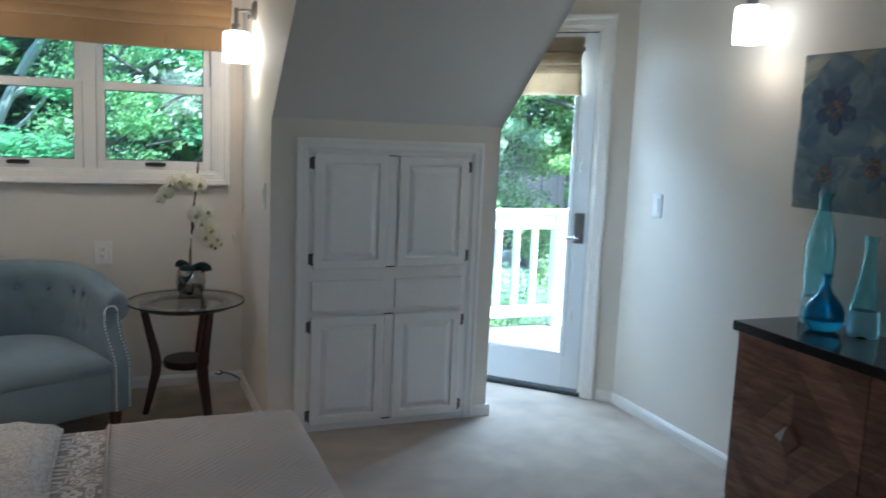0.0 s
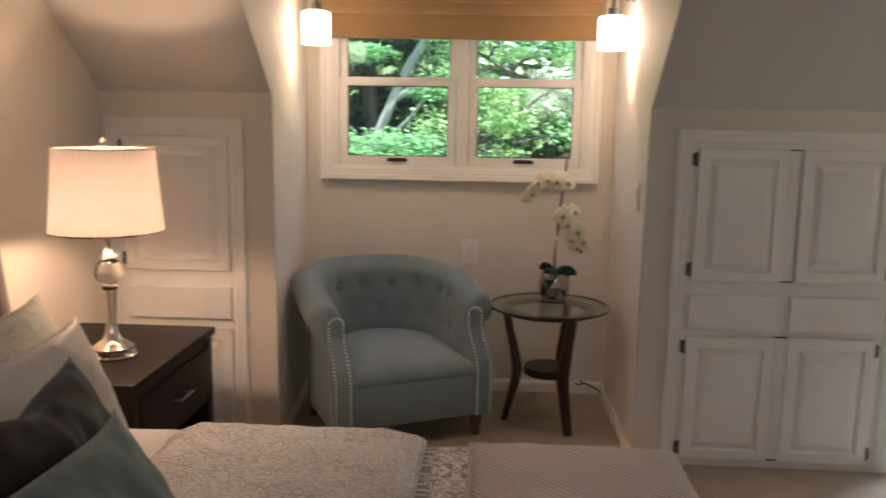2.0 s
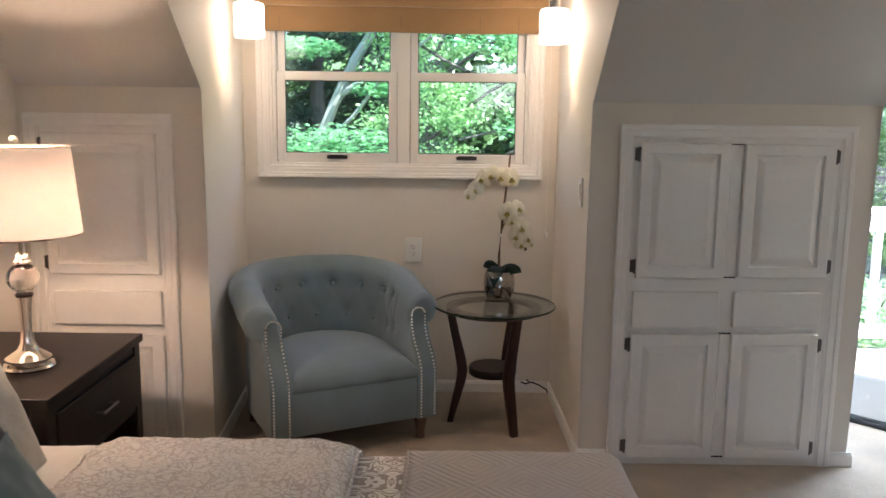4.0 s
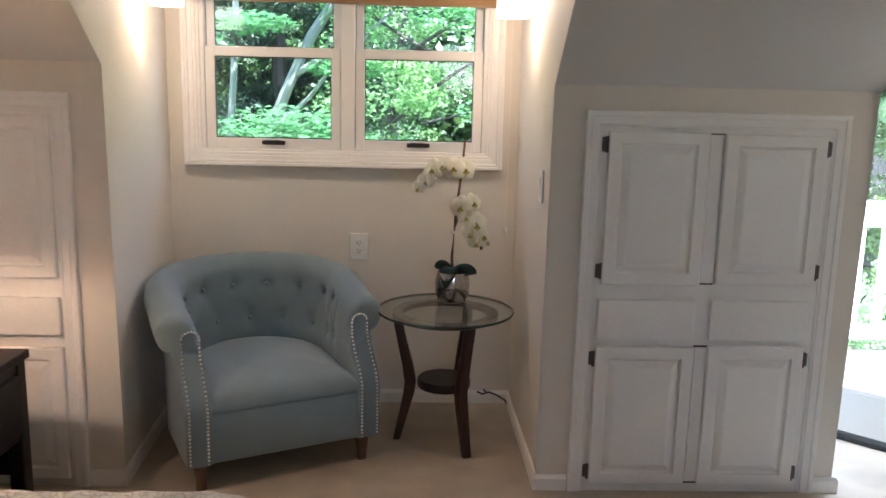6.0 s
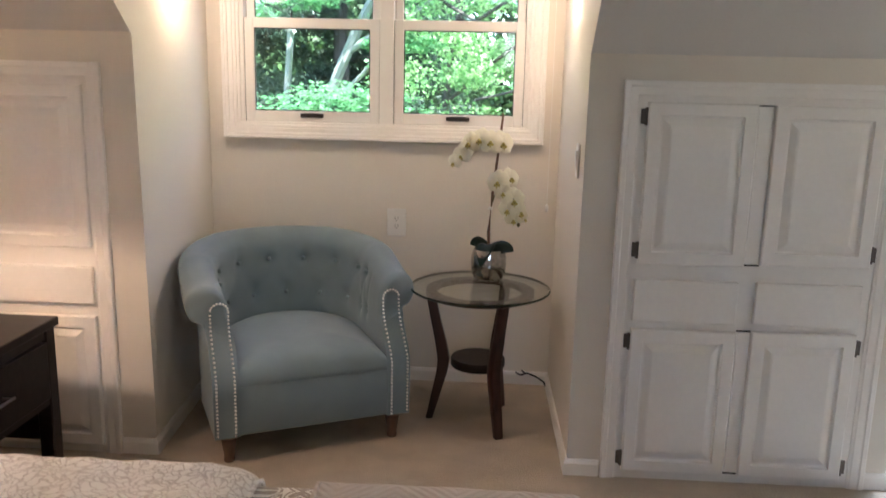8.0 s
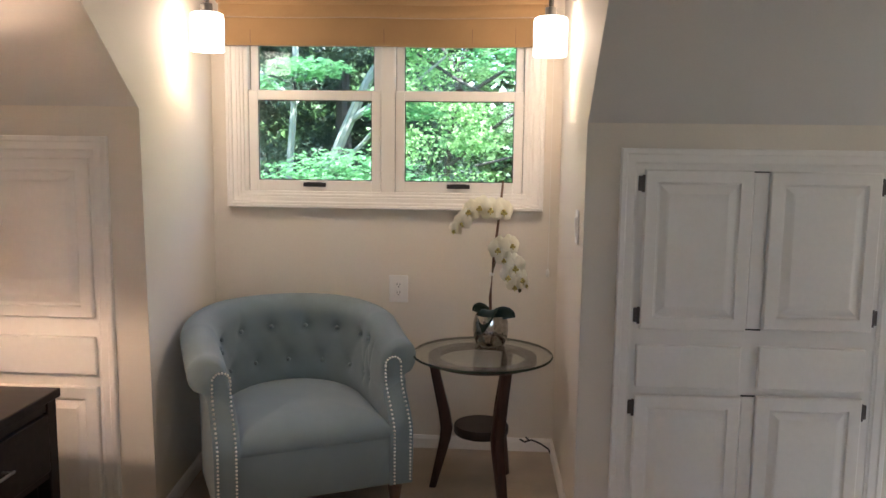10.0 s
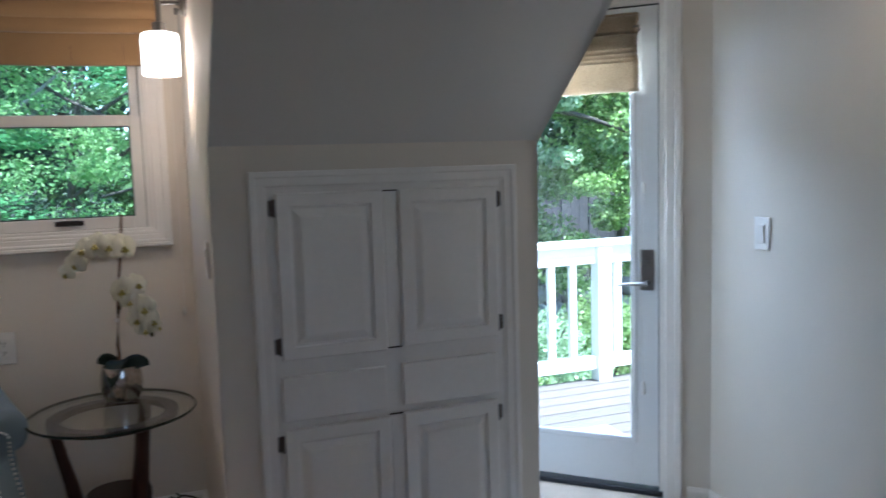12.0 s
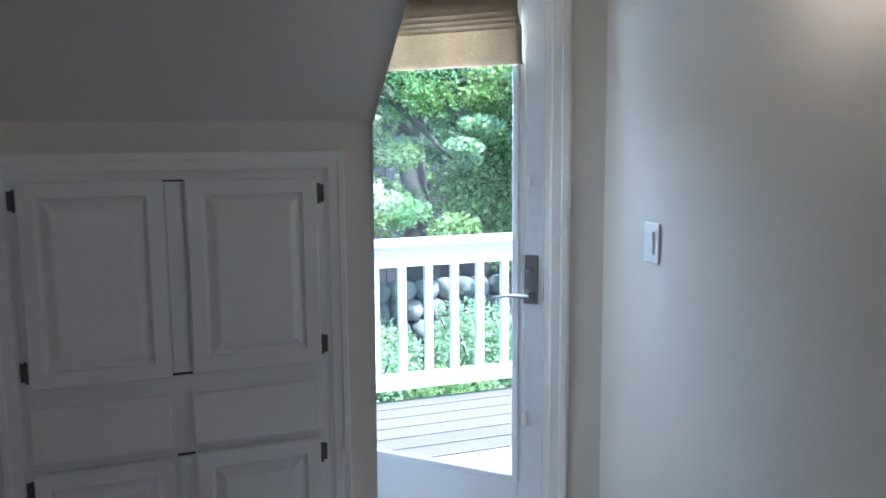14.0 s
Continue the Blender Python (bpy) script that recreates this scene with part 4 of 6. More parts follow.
bm = bmesh.new()
NS = 150
rings = []
for i in range(NS + 1):
    s = -1 + 2 * i / NS
    ring = []
    for k, (d, z) in enumerate(arm_section(arm_height(s))):
        if k < 30 and z > 0.37:
            for ts, tz in TUFT:
                q = math.hypot((s - ts) * 0.62, z - tz)
                d += 0.015 * math.exp(-(q / 0.013) ** 2) + 0.006 * math.exp(-(q / 0.040) ** 2)
                # pleats: from the upper buttons to the roll, and faint ones from each lower button up to its neighbours
                if tz > 0.55 and z > tz and abs(ts) < 0.3:
                    d += 0.004 * math.exp(-(((s - ts) * 0.62) / 0.006) ** 2) * ease(0.0, 0.02, z - tz) * (1 - ease(0.03, 0.10, z - tz))
                if tz < 0.55 and tz < z < 0.588:
                    f = (z - tz) / 0.148
                    for side in (-0.0725, 0.0725):
                        d += 0.003 * math.exp(-(((s - ts - side * f) * 0.62) / 0.009) ** 2)
        # the scroll rounds off towards its front end
        if abs(s) > 0.90:
            q = (abs(s) - 0.90) / 0.10
            f = math.sqrt(max(0.0, 1 - 0.80 * q ** 2.2))
            top = arm_height(s) - 0.078
            if z > top - 0.08:
                w = ease(top - 0.08, top - 0.03, z)
                d += ((0.049 + (d - 0.049) * f) - d) * w
                z += ((top + (z - top) * (0.45 + 0.55 * f)) - z) * w
        ring.append(bm.verts.new(arm_point(s, d, z)))
    rings.append(ring)
for a, b in zip(rings, rings[1:]):
    for k in range(len(a) - 1):
        bm.faces.new((a[k], a[k + 1], b[k + 1], b[k]))
for r in (rings[0], rings[-1]):
    m = len(r) - 1
    for k in range(m // 2):
        q = (r[k], r[k + 1], r[m - k - 1], r[m - k])
        bm.faces.new(q if m - k - 1 > k + 1 else (r[k], r[k + 1], r[m - k]))
bmesh.ops.recalc_face_normals(bm, faces=bm.faces)
back = part("tub_back", bm, CHAIRF, chair, smooth=70)
for ts, tz in TUFT:
    p = arm_point(ts, 0.016, tz)
    part("button", ball(bmesh.new(), p, 0.0095, 10, (1, 1, 1)), CHAIRF, back, smooth=True)


def d_outline(d, front, n=56):
    """Outline of the seat in plan, d outside the arms' inner line."""
    pts = [(WI + d, front)]
    for i in range(n + 1):
        t = math.pi * i / n
        pts.append(((WI + d) * math.cos(t), YA + (YR + d) * math.sin(t)))
    pts.append((-(WI + d), front))
    return pts


bm = prism(bmesh.new(), d_outline(0.084, -0.330), 0.104, 0.292)
bmesh.ops.recalc_face_normals(bm, faces=bm.faces)
bmesh.ops.bevel(bm, geom=[e for e in bm.edges if abs(e.verts[0].co.z - e.verts[1].co.z) < 1e-6], offset=0.010, segments=2, affect="EDGES", profile=0.5)
part("base", bm, CHAIRF, chair, smooth=40)
bm = bmesh.new()
line = d_outline(0.010, -0.334)
dense = []
for i in range(len(line)):
    a, b = line[i], line[(i + 1) % len(line)]
    m = max(1, int(math.hypot(b[0] - a[0], b[1] - a[1]) / 0.03))
    dense += [(a[0] + (b[0] - a[0]) * k / m, a[1] + (b[1] - a[1]) * k / m) for k in range(m)]
cx, cy = 0.0, -0.06
prof = [(0.0, 0.400), (0.25, 0.398), (0.5, 0.393), (0.7, 0.385), (0.84, 0.373), (0.92, 0.359), (0.965, 0.344), (0.99, 0.327), (1.0, 0.314), (0.992, 0.302), (0.975, 0.295)]
rr = []
for f, h in prof[1:]:
    rr.append([bm.verts.new((cx + (x - cx) * f, cy + (y - cy) * f, h - 0.012 * ease(0.05, 0.35, -(cy + (y - cy) * f)) * f)) for x, y in dense])
top = bm.verts.new((cx, cy, 0.400))
for i in range(len(dense)):
    bm.faces.new((top, rr[0][i], rr[0][(i + 1) % len(dense)]))
for a, b in zip(rr, rr[1:]):
    for i in range(len(dense)):
        bm.faces.new((a[i], b[i], b[(i + 1) % len(dense)], a[(i + 1) % len(dense)]))
part("seat_cushion", bm, CHAIRF, chair, smooth=70)
for s in (-1, 1):
    for yy in (-0.29, 0.20):
        bm = bmesh.new()
        lathe(bm, [(0.0, 0.0), (0.017, 0.0), (0.0195, 0.004), (0.0195, 0.014), (0.0175, 0.018), (0.0180, 0.022), (0.0265, 0.078), (0.0270, 0.084), (0.0245, 0.088), (0.0275, 0.093), (0.0280, 0.106), (0.0, 0.106)], 20)
        bmesh.ops.translate(bm, verts=bm.verts, vec=(s * 0.305, yy, 0))
        part("leg", bm, LEGW, chair, "brown turned and tapered wooden leg", 40)
    # nailheads: up one edge of the arm's front, over the scroll and down the other
    line = []
    h = arm_height(1.0)
    for z in np.arange(0.112, h - 0.085, 0.0135):
        line.append((0.016, z))
    for a in np.arange(math.pi, -0.05, -0.36):
        line.append((0.047 + 0.031 * math.cos(a), h - 0.085 + 0.030 * math.sin(a)))
    for z in np.arange(h - 0.095, 0.11, -0.0135):
        line.append((0.078, z))
    bm = bmesh.new()
    for d, z in line:
        r = bmesh.ops.create_icosphere(bm, subdivisions=1, radius=0.0049)
        bmesh.ops.translate(bm, verts=r["verts"], vec=arm_point(s, d, z) + Vector((0, -0.0045, 0)))
    tagged(part("nailhead_trim", bm, NAILS, back, "row of bright nickel nailheads", True), kind="stuff")

# ---- side table ----
TX, TY, TZ = 0.410, 4.235, 0.556
TABLEG = pane_glass("table_glass")
RIMG = glass("glass_edge", (0.06, 0.13, 0.11))
table = thing("side_table", (TX, TY, 0), "round glass-topped side table on three dark cherry legs", "side table")
g = part("glass_top", lathe(bmesh.new(), [(0.0, TZ - 0.010), (0.2705, TZ - 0.010), (0.2705, TZ), (0.0, TZ)], 72), TABLEG, table, "clear round glass top", True)
g.visible_shadow = False
part("glass_edge", lathe(bmesh.new(), [(0.2708, TZ - 0.010), (0.273, TZ - 0.009), (0.275, TZ - 0.005), (0.273, TZ - 0.001), (0.2708, TZ)], 72, (0, 0, 0), True), RIMG, table, "dark green-tinted ground glass edge", True)
part("ring", lathe(bmesh.new(), [(0.172, TZ - 0.032), (0.212, TZ - 0.032), (0.212, TZ - 0.011), (0.172, TZ - 0.011)], 64, (0, 0, 0), True), CHERRY, table, "dark cherry wooden ring under the glass", 40)
part("lower_shelf", lathe(bmesh.new(), [(0.0, 0.232), (0.104, 0.232), (0.108, 0.238), (0.108, 0.262), (0.104, 0.268), (0.0, 0.268)], 40), ESPRESSO, table, "small round dark shelf", 40)
for ang in (-62, 178, 58):
    bm = bmesh.new()
    a = radians(ang)
    u, w = Vector((math.cos(a), math.sin(a), 0)), Vector((-math.sin(a), math.cos(a), 0))
    rings = []
    for r, z, deep, wide in ((0.190, 0.0, 0.028, 0.034), (0.166, 0.10, 0.036, 0.038), (0.142, 0.20, 0.044, 0.040), (0.136, 0.25, 0.047, 0.040), (0.148, 0.32, 0.044, 0.039), (0.172, 0.42, 0.038, 0.034), (0.194, TZ - 0.033, 0.036, 0.034)):
        rings.append([bm.verts.new(u * (r + p * deep / 2) + w * (q * wide / 2) + Vector((0, 0, z))) for p, q in ((-1, -1), (1, -1), (1, 1), (-1, 1))])
    for p, q in zip(rings, rings[1:]):
        for i in range(4):
            bm.faces.new((p[i], p[(i + 1) % 4], q[(i + 1) % 4], q[i]))
    bm.faces.new(rings[0][::-1])
    bm.faces.new(rings[-1])
    bmesh.ops.recalc_face_normals(bm, faces=bm.faces)
    bmesh.ops.bevel(bm, geom=[e for e in bm.edges if abs(e.verts[0].co.z - e.verts[1].co.z) > 0.01], offset=0.005, segments=2, affect="EDGES", profile=0.5)
    part("leg", bm, CHERRY, table, smooth=50)

# ---- orchid ----
PETAL = material("orchid_petal", (0.86, 0.83, 0.68), 0.5, vary=0.05, fine=60, sheen=0.2)
PETAL.node_tree.nodes["Principled BSDF"].inputs["Subsurface Weight"].default_value = 0.2
PETAL.node_tree.nodes["Principled BSDF"].inputs["Subsurface Radius"].default_value = (0.01, 0.01, 0.006)
LIP = material("orchid_lip", (0.42, 0.36, 0.10), 0.5, vary=0.6, scale=120, fine=200)
STEM = material("orchid_stem", (0.16, 0.085, 0.05), 0.6, vary=0.2)
TWIG = material("orchid_twig", (0.11, 0.10, 0.04), 0.6, vary=0.2)
WAXLEAF = material("orchid_leaf", (0.005, 0.020, 0.014), 0.34, vary=0.2, fine=40, bump=0.05, spec=0.25)
# mottled chrome, its colour darkened to hold the reflections of a dark room
MERCURY = material("mottled_chrome_reflections", (0.46, 0.44, 0.42), 0.09, 1.0, vary=0.35, scale=22, fine=60, bump=0.35, dist=0.003)
PX, PY, PZ = 0.440, 4.360, TZ + 0.0005
orchid = thing("potted_orchid", (PX, PY, PZ), "white artificial orchid in a chrome pot on the table", "potted plant")
pot = [(0.0, 0.0), (0.046, 0.0), (0.058, 0.008), (0.068, 0.032), (0.072, 0.065), (0.070, 0.098), (0.062, 0.126), (0.059, 0.126), (0.065, 0.098), (0.062, 0.085), (0.0, 0.085)]
part("pot", lathe(bmesh.new(), pot, 40), MERCURY, orchid, "mirror-bright chrome pot", True)
part("moss", lathe(bmesh.new(), [(0.0, 0.086), (0.060, 0.0865), (0.060, 0.108), (0.03, 0.116), (0.0, 0.117)], 20), TWIG, orchid, "dark moss", True)


def strap_leaf(way, length, width, start, rise, droop, twist):
    """A broad blunt leaf; twist rolls the blade about its own length."""
    bm = bmesh.new()
    u = Vector((math.cos(way), math.sin(way), 0))
    w = Vector((-math.sin(way), math.cos(way), 0))
    w = w * math.cos(twist) + Vector((0, 0, 1)) * math.sin(twist)
    n, rows = 14, []
    for i in range(n + 1):
        t = i / n
        c = u * (length * t) + Vector((0, 0, start + rise * t - droop * t * t))
        half = width / 2 * (math.sin(math.pi * min(1, 0.14 + 0.84 * t)) ** 0.55)
        rows.append([bm.verts.new(c + w * (half * k) + Vector((0, 0, 0.010 * k * k)) - u * (0.006 * k * k)) for k in (-1, -0.6, -0.25, 0, 0.25, 0.6, 1)])
    for a, b in zip(rows, rows[1:]):
        for i in range(6):
            bm.faces.new((a[i], a[i + 1], b[i + 1], b[i]))
    ob = part("leaf", bm, WAXLEAF, orchid, "waxy dark green leaf", 80)
    m = ob.modifiers.new("thickness", "SOLIDIFY")
    m.thickness = 0.002


strap_leaf(radians(-112), 0.085, 0.080, 0.142, 0.050, 0.125, radians(8))
strap_leaf(radians(-22), 0.105, 0.062, 0.112, 0.045, 0.030, radians(50))
strap_leaf(radians(200), 0.080, 0.058, 0.118, 0.060, 0.030, radians(-50))
strap_leaf(radians(70), 0.085, 0.060, 0.120, 0.050, 0.060, 0.0)
main = [(0.0, 0.0, 0.09), (-0.004, -0.004, 0.20), (0.006, -0.004, 0.34), (0.018, 0.0, 0.46), (0.030, 0.004, 0.57), (0.038, 0.006, 0.665)]
part("stem", tube(bmesh.new(), main, [0.0062, 0.006, 0.0058, 0.0055, 0.005, 0.0042], 8), STEM, orchid, "brown cane stem", True)
upper = [(0.022, 0.0, 0.50), (0.020, -0.020, 0.555), (-0.030, -0.030, 0.575), (-0.085, -0.040, 0.560), (-0.130, -0.045, 0.515), (-0.148, -0.048, 0.470)]
lower = [(0.002, -0.004, 0.30), (0.020, -0.016, 0.36), (0.050, -0.030, 0.400), (0.080, -0.036, 0.375), (0.098, -0.038, 0.310), (0.105, -0.038, 0.250)]
for sp in (upper, lower):
    part("twig", tube(bmesh.new(), sp, [0.0026, 0.0024, 0.0022, 0.002, 0.0016, 0.0012], 6), TWIG, orchid)
part("clip", tube(bmesh.new(), [(-0.001, -0.004, 0.285), (0.001, -0.004, 0.297)], 0.0085, 8), PLATE, orchid, "pale clip on the stem")


def flower_mesh(seed):
    """Two broad petals, three sepals, cupped and slightly wavy, facing -y."""
    bm = bmesh.new()
    rnd = random.Random(seed)
    for ang, ln, wd, lift in ((8, 0.036, 0.056, 0.003), (172, 0.036, 0.056, 0.003), (90, 0.038, 0.038, 0.0), (218, 0.036, 0.036, 0.0), (322, 0.036, 0.036, 0.0)):
        a = radians(ang + rnd.uniform(-6, 6))
        u, w = Vector((math.cos(a), 0, math.sin(a))), Vector((-math.sin(a), 0, math.cos(a)))
        rows = []
        for i in range(6):
            t = i / 5
            half = wd / 2 * (math.sin(math.pi * (0.10 + 0.80 * t)) ** 0.6)
            rows.append([bm.verts.new(u * (0.003 + ln * t * (1 - 0.12 * k * k)) + w * (half * k) + Vector((0, -lift - 0.004 * math.sin(t * 2.2) + 0.009 * t * t + 0.004 * k * k + 0.004 * t * rnd.uniform(-1, 1), 0))) for k in (-1, -0.5, 0, 0.5, 1)])
        for p, q in zip(rows, rows[1:]):
            for i in range(4):
                bm.faces.new((p[i], p[i + 1], q[i + 1], q[i]))
    return mesh_of("flower", bm, PETAL, 80)


def lip_mesh():
    bm = bmesh.new()
    ball(bm, (0, -0.012, -0.004), 0.006, 8, (0.8, 1.3, 0.9))
    ball(bm, (0.005, -0.014, -0.009), 0.004, 6)
    ball(bm, (-0.005, -0.014, -0.009), 0.004, 6)
    tube(bm, [(0, -0.012, -0.008), (0, -0.018, -0.018)], [0.003, 0.001], 6)
    return mesh_of("lip", bm, LIP, True)


FLOWERS = [flower_mesh(k) for k in range(4)]
LIPM = lip_mesh()


def blossom(at, turn, tip, size, k):
    f = new("flower", FLOWERS[k % 4])
    f.parent = orchid
    f.matrix_basis = pose(*at, tip, 0, turn) @ Matrix.Scale(size * 1.18, 4)
    l = tagged(new("lip", LIPM), "yellow speckled lip")
    l.parent = f
    l.matrix_basis = Matrix.Scale(1.25, 4)
    return f


for k, (x, y, z, turn, tip, size) in enumerate([
        (0.036, -0.034, 0.552, 18, -8, 1.08), (-0.006, -0.045, 0.556, -6, -16, 1.05), (-0.046, -0.052, 0.566, -18, -10, 1.0), (-0.086, -0.056, 0.552, -28, -4, 0.95),
        (-0.118, -0.060, 0.506, -20, 14, 0.85), (-0.146, -0.062, 0.478, -34, 18, 0.7), (-0.098, -0.050, 0.528, 30, 8, 0.8),
        (0.028, -0.040, 0.402, -14, -8, 1.05), (0.072, -0.044, 0.418, 24, -12, 0.9), (0.046, -0.052, 0.366, 4, 10, 0.8), (0.088, -0.052, 0.336, 12, 0, 1.05),
        (0.070, -0.056, 0.300, -18, 8, 0.95), (0.112, -0.050, 0.288, 36, 4, 0.9), (0.092, -0.056, 0.262, 0, 16, 0.85), (0.132, -0.046, 0.262, 50, 12, 0.6)]):
    blossom((x, y, z), turn, tip, size, k)
part("bud", ball(bmesh.new(), (0.112, -0.050, 0.236), 0.007, 8, (1, 1, 1.3)), TWIG, orchid, "dark closed bud")

# ---- window shade, plates and small fittings ----
BURLAP = relief(woven("golden_burlap", (0.36, 0.225, 0.105), 0.9, 0.6, 500, 0.14), "leaves", 60.0, 0.15, 0.001)
FLAX = woven("flax_weave", (0.44, 0.355, 0.245), 0.9, 0.7, 260, 0.34)
FN, FB = shader(FLAX)
ftr, fmix = FN.nodes.new("ShaderNodeBsdfTranslucent"), FN.nodes.new("ShaderNodeMixShader")
FN.links.new(FB.inputs["Base Color"].links[0].from_socket, ftr.inputs[0])
fmix.inputs[0].default_value = 0.3
FN.links.new(FB.outputs[0], fmix.inputs[1])
FN.links.new(ftr.outputs[0], fmix.inputs[2])
FN.links.new(fmix.outputs[0], FN.nodes["Material Output"].inputs[0])


def folded_cloth(bm, x0, x1, prof, n=40, sag=0.004, seed=0.0):
    """A cloth with a fold profile (depth, height) drawn along x; closed at the back."""
    rows = []
    for i in range(n + 1):
        x = x0 + (x1 - x0) * i / n
        rows.append([bm.verts.new((x, y + sag * noise.noise(Vector((x * 3 + seed, z * 9, seed))), z + sag * 1.2 * noise.noise(Vector((x * 2.2, z * 3 + seed, seed + 5))))) for y, z in prof])
    for a, b in zip(rows, rows[1:]):
        for i in range(len(prof) - 1):
            bm.faces.new((a[i], a[i + 1], b[i + 1], b[i]))
    return bm


shade = thing("roman_shade", (0, YW, 2.2), "golden burlap roman shade, drawn half up over the window", "window shade")
prof = [(-0.050, 1.766), (-0.056, 1.772), (-0.058, 1.80), (-0.062, 1.85), (-0.064, 1.898), (-0.090, 1.880), (-0.102, 1.886), (-0.106, 1.91), (-0.098, 1.948), (-0.120, 1.930), (-0.132, 1.938), (-0.134, 1.962), (-0.120, 2.000), (-0.140, 1.985), (-0.146, 2.004), (-0.110, 2.06), (-0.085, 2.12), (-0.060, 2.19), (-0.046, 2.22)]
bm = folded_cloth(bmesh.new(), -0.722, 0.652, [(y, z - 2.2) for y, z in prof], 60, 0.006, 2.0)
c = part("cloth", bm, BURLAP, shade, smooth=70)
sol = c.modifiers.new("thickness", "SOLIDIFY")
sol.thickness, sol.offset = 0.004, 0
part("head_rail", B(-0.722, 0.652, -0.046, -0.001, -0.02, 0.03, 0.003), BURLAP, shade)
for x in (-0.60, -0.03, 0.34, 0.52):
    part("seam", B(x - 0.0008, x + 0.0008, -0.0640, -0.0600, 1.780 - 2.2, 1.872 - 2.2), STEM, shade, "fine dark seam")

blind = thing("door_shade", tuple(DOORM @ Vector((0.4, 0, 1.9))), "beige flax roman shade gathered at the door's head", "window shade")
blind.matrix_world = DOORM @ pose(0.4, 0, 1.9)
prof = [(-0.006, 1.622), (-0.018, 1.626), (-0.022, 1.64), (-0.026, 1.70), (-0.030, 1.742), (-0.040, 1.734), (-0.044, 1.742), (-0.042, 1.757), (-0.050, 1.750), (-0.053, 1.758), (-0.050, 1.772), (-0.057, 1.766), (-0.060, 1.775), (-0.056, 1.790), (-0.062, 1.785), (-0.064, 1.80), (-0.056, 1.825), (-0.036, 1.84), (-0.024, 1.842), (-0.044, 1.852), (-0.040, 1.875), (-0.022, 1.905), (-0.012, 1.915)]
c = part("cloth", folded_cloth(bmesh.new(), 0.068 - 0.4, 0.735 - 0.4, [(y, z - 1.9) for y, z in prof], 40, 0.003, 7.0), FLAX, blind, smooth=60)
sol = c.modifiers.new("thickness", "SOLIDIFY")
sol.thickness, sol.offset = 0.003, 0
part("head_rail", B(0.072 - 0.4, 0.73 - 0.4, -0.016, 0.004, -0.01, 0.022, 0.003), FLAX, blind)
part("cord_lock", box(bmesh.new(), 0.060 - 0.4, 0.090 - 0.4, -0.044, -0.020, -0.052, -0.030, 0.006, 2), NICKEL, blind, "grey cord lock")
cord = thing("pull_cord", (0, 0, 0), "thin white pull cord hanging beside the door glass", "cord")
cord.matrix_world = DOORM @ pose(0.055, 0.010, 0)
part("cleat", box(bmesh.new(), -0.006, 0.006, -0.016, 0.002, 1.228, 1.268, 0.003, 2), PLATE, cord)
part("cord", tube(bmesh.new(), [(0.012, -0.012, 1.86), (0.004, -0.012, 1.25), (0.012, -0.010, 0.85), (0.005, -0.010, 0.46)], 0.0013, 6), PLATE, cord)
part("tassel", lathe(bmesh.new(), [(0.004, 0.470), (0.009, 0.455), (0.010, 0.425), (0.008, 0.418)], 12, (0.004, -0.010, 0)), PLATE, cord, smooth=True)

out = thing("wall_outlet", (0.030, YW, 0.726), "white double wall outlet in its plate", "outlet")
part("plate", box(bmesh.new(), -0.042, 0.042, -0.006, 0, -0.061, 0.061, 0.003, 2), PLATE, out)
part("insert", box(bmesh.new(), -0.017, 0.017, -0.009, -0.006, -0.034, 0.034, 0.0015), PLATE, out)
for z in (0.017, -0.017):
    for x in (-0.006, 0.006):
        part("slot", B(x - 0.0012, x + 0.0012, -0.0095, -0.009, z - 0.002, z + 0.008), GAP, out)
    part("slot", tube(bmesh.new(), [(0, -0.0095, z - 0.008), (0, -0.009, z - 0.008)], 0.0025, 8), GAP, out)
for z in (0.048, -0.048):
    part("screw", tube(bmesh.new(), [(0, -0.0068, z), (0, -0.006, z)], 0.003, 8), PLATE, out)


def rocker(at, turn, label):
    sw = thing("light_switch", at, label, "light switch", "white rocker switches", turn)
    part("plate", box(bmesh.new(), -0.036, 0.036, -0.006, 0, -0.058, 0.058, 0.003, 2), PLATE, sw)
    part("bezel", box(bmesh.new(), -0.018, 0.018, -0.008, -0.006, -0.035, 0.035, 0.001), PLATE, sw)
    bm = box(bmesh.new(), -0.0145, 0.0145, -0.012, -0.008, -0.031, 0.031, 0.001)
    for v in bm.verts:
        if v.co.z < 0 and v.co.y < -0.010:
            v.co.y += 0.003
    part("rocker", bm, PLATE, sw)
    return sw


rocker((XR, 3.540, 1.090), -90, "white rocker light switch on the cream wall")
rocker((0.7335, 3.945, 1.085), -90, "white rocker light switch on the nook wall")
cord = thing("blind_cord", (0.683, YW - 0.012, 0.78), "white cord with small knob beside the window", "cord")
part("cord", tube(bmesh.new(), [(0.0, 0.004, 1.0), (0.001, 0.0, 0.5), (0.0, 0.0, 0.045)], 0.0012, 6), PLATE, cord)
part("knob", ball(bmesh.new(), (0, 0, 0.03), 0.011, 10, (0.8, 0.8, 1.7)), PLATE, cord, smooth=True)
cable = thing("cable_stub", (0.60, YW - 0.02, 0.0), "short black cable stub lying at the baseboard", "cable")
part("wire", tube(bmesh.new(), [(-0.02, -0.01, 0.062), (0.0, -0.03, 0.058), (0.03, -0.03, 0.068), (0.065, -0.02, 0.052), (0.105, -0.03, 0.030), (0.118, -0.04, 0.006)], 0.004, 8), BLACK, cable, smooth=True)
part("plug", tube(bmesh.new(), [(0.02, -0.03, 0.066), (0.005, -0.045, 0.085)], 0.004, 8), BLACK, cable)

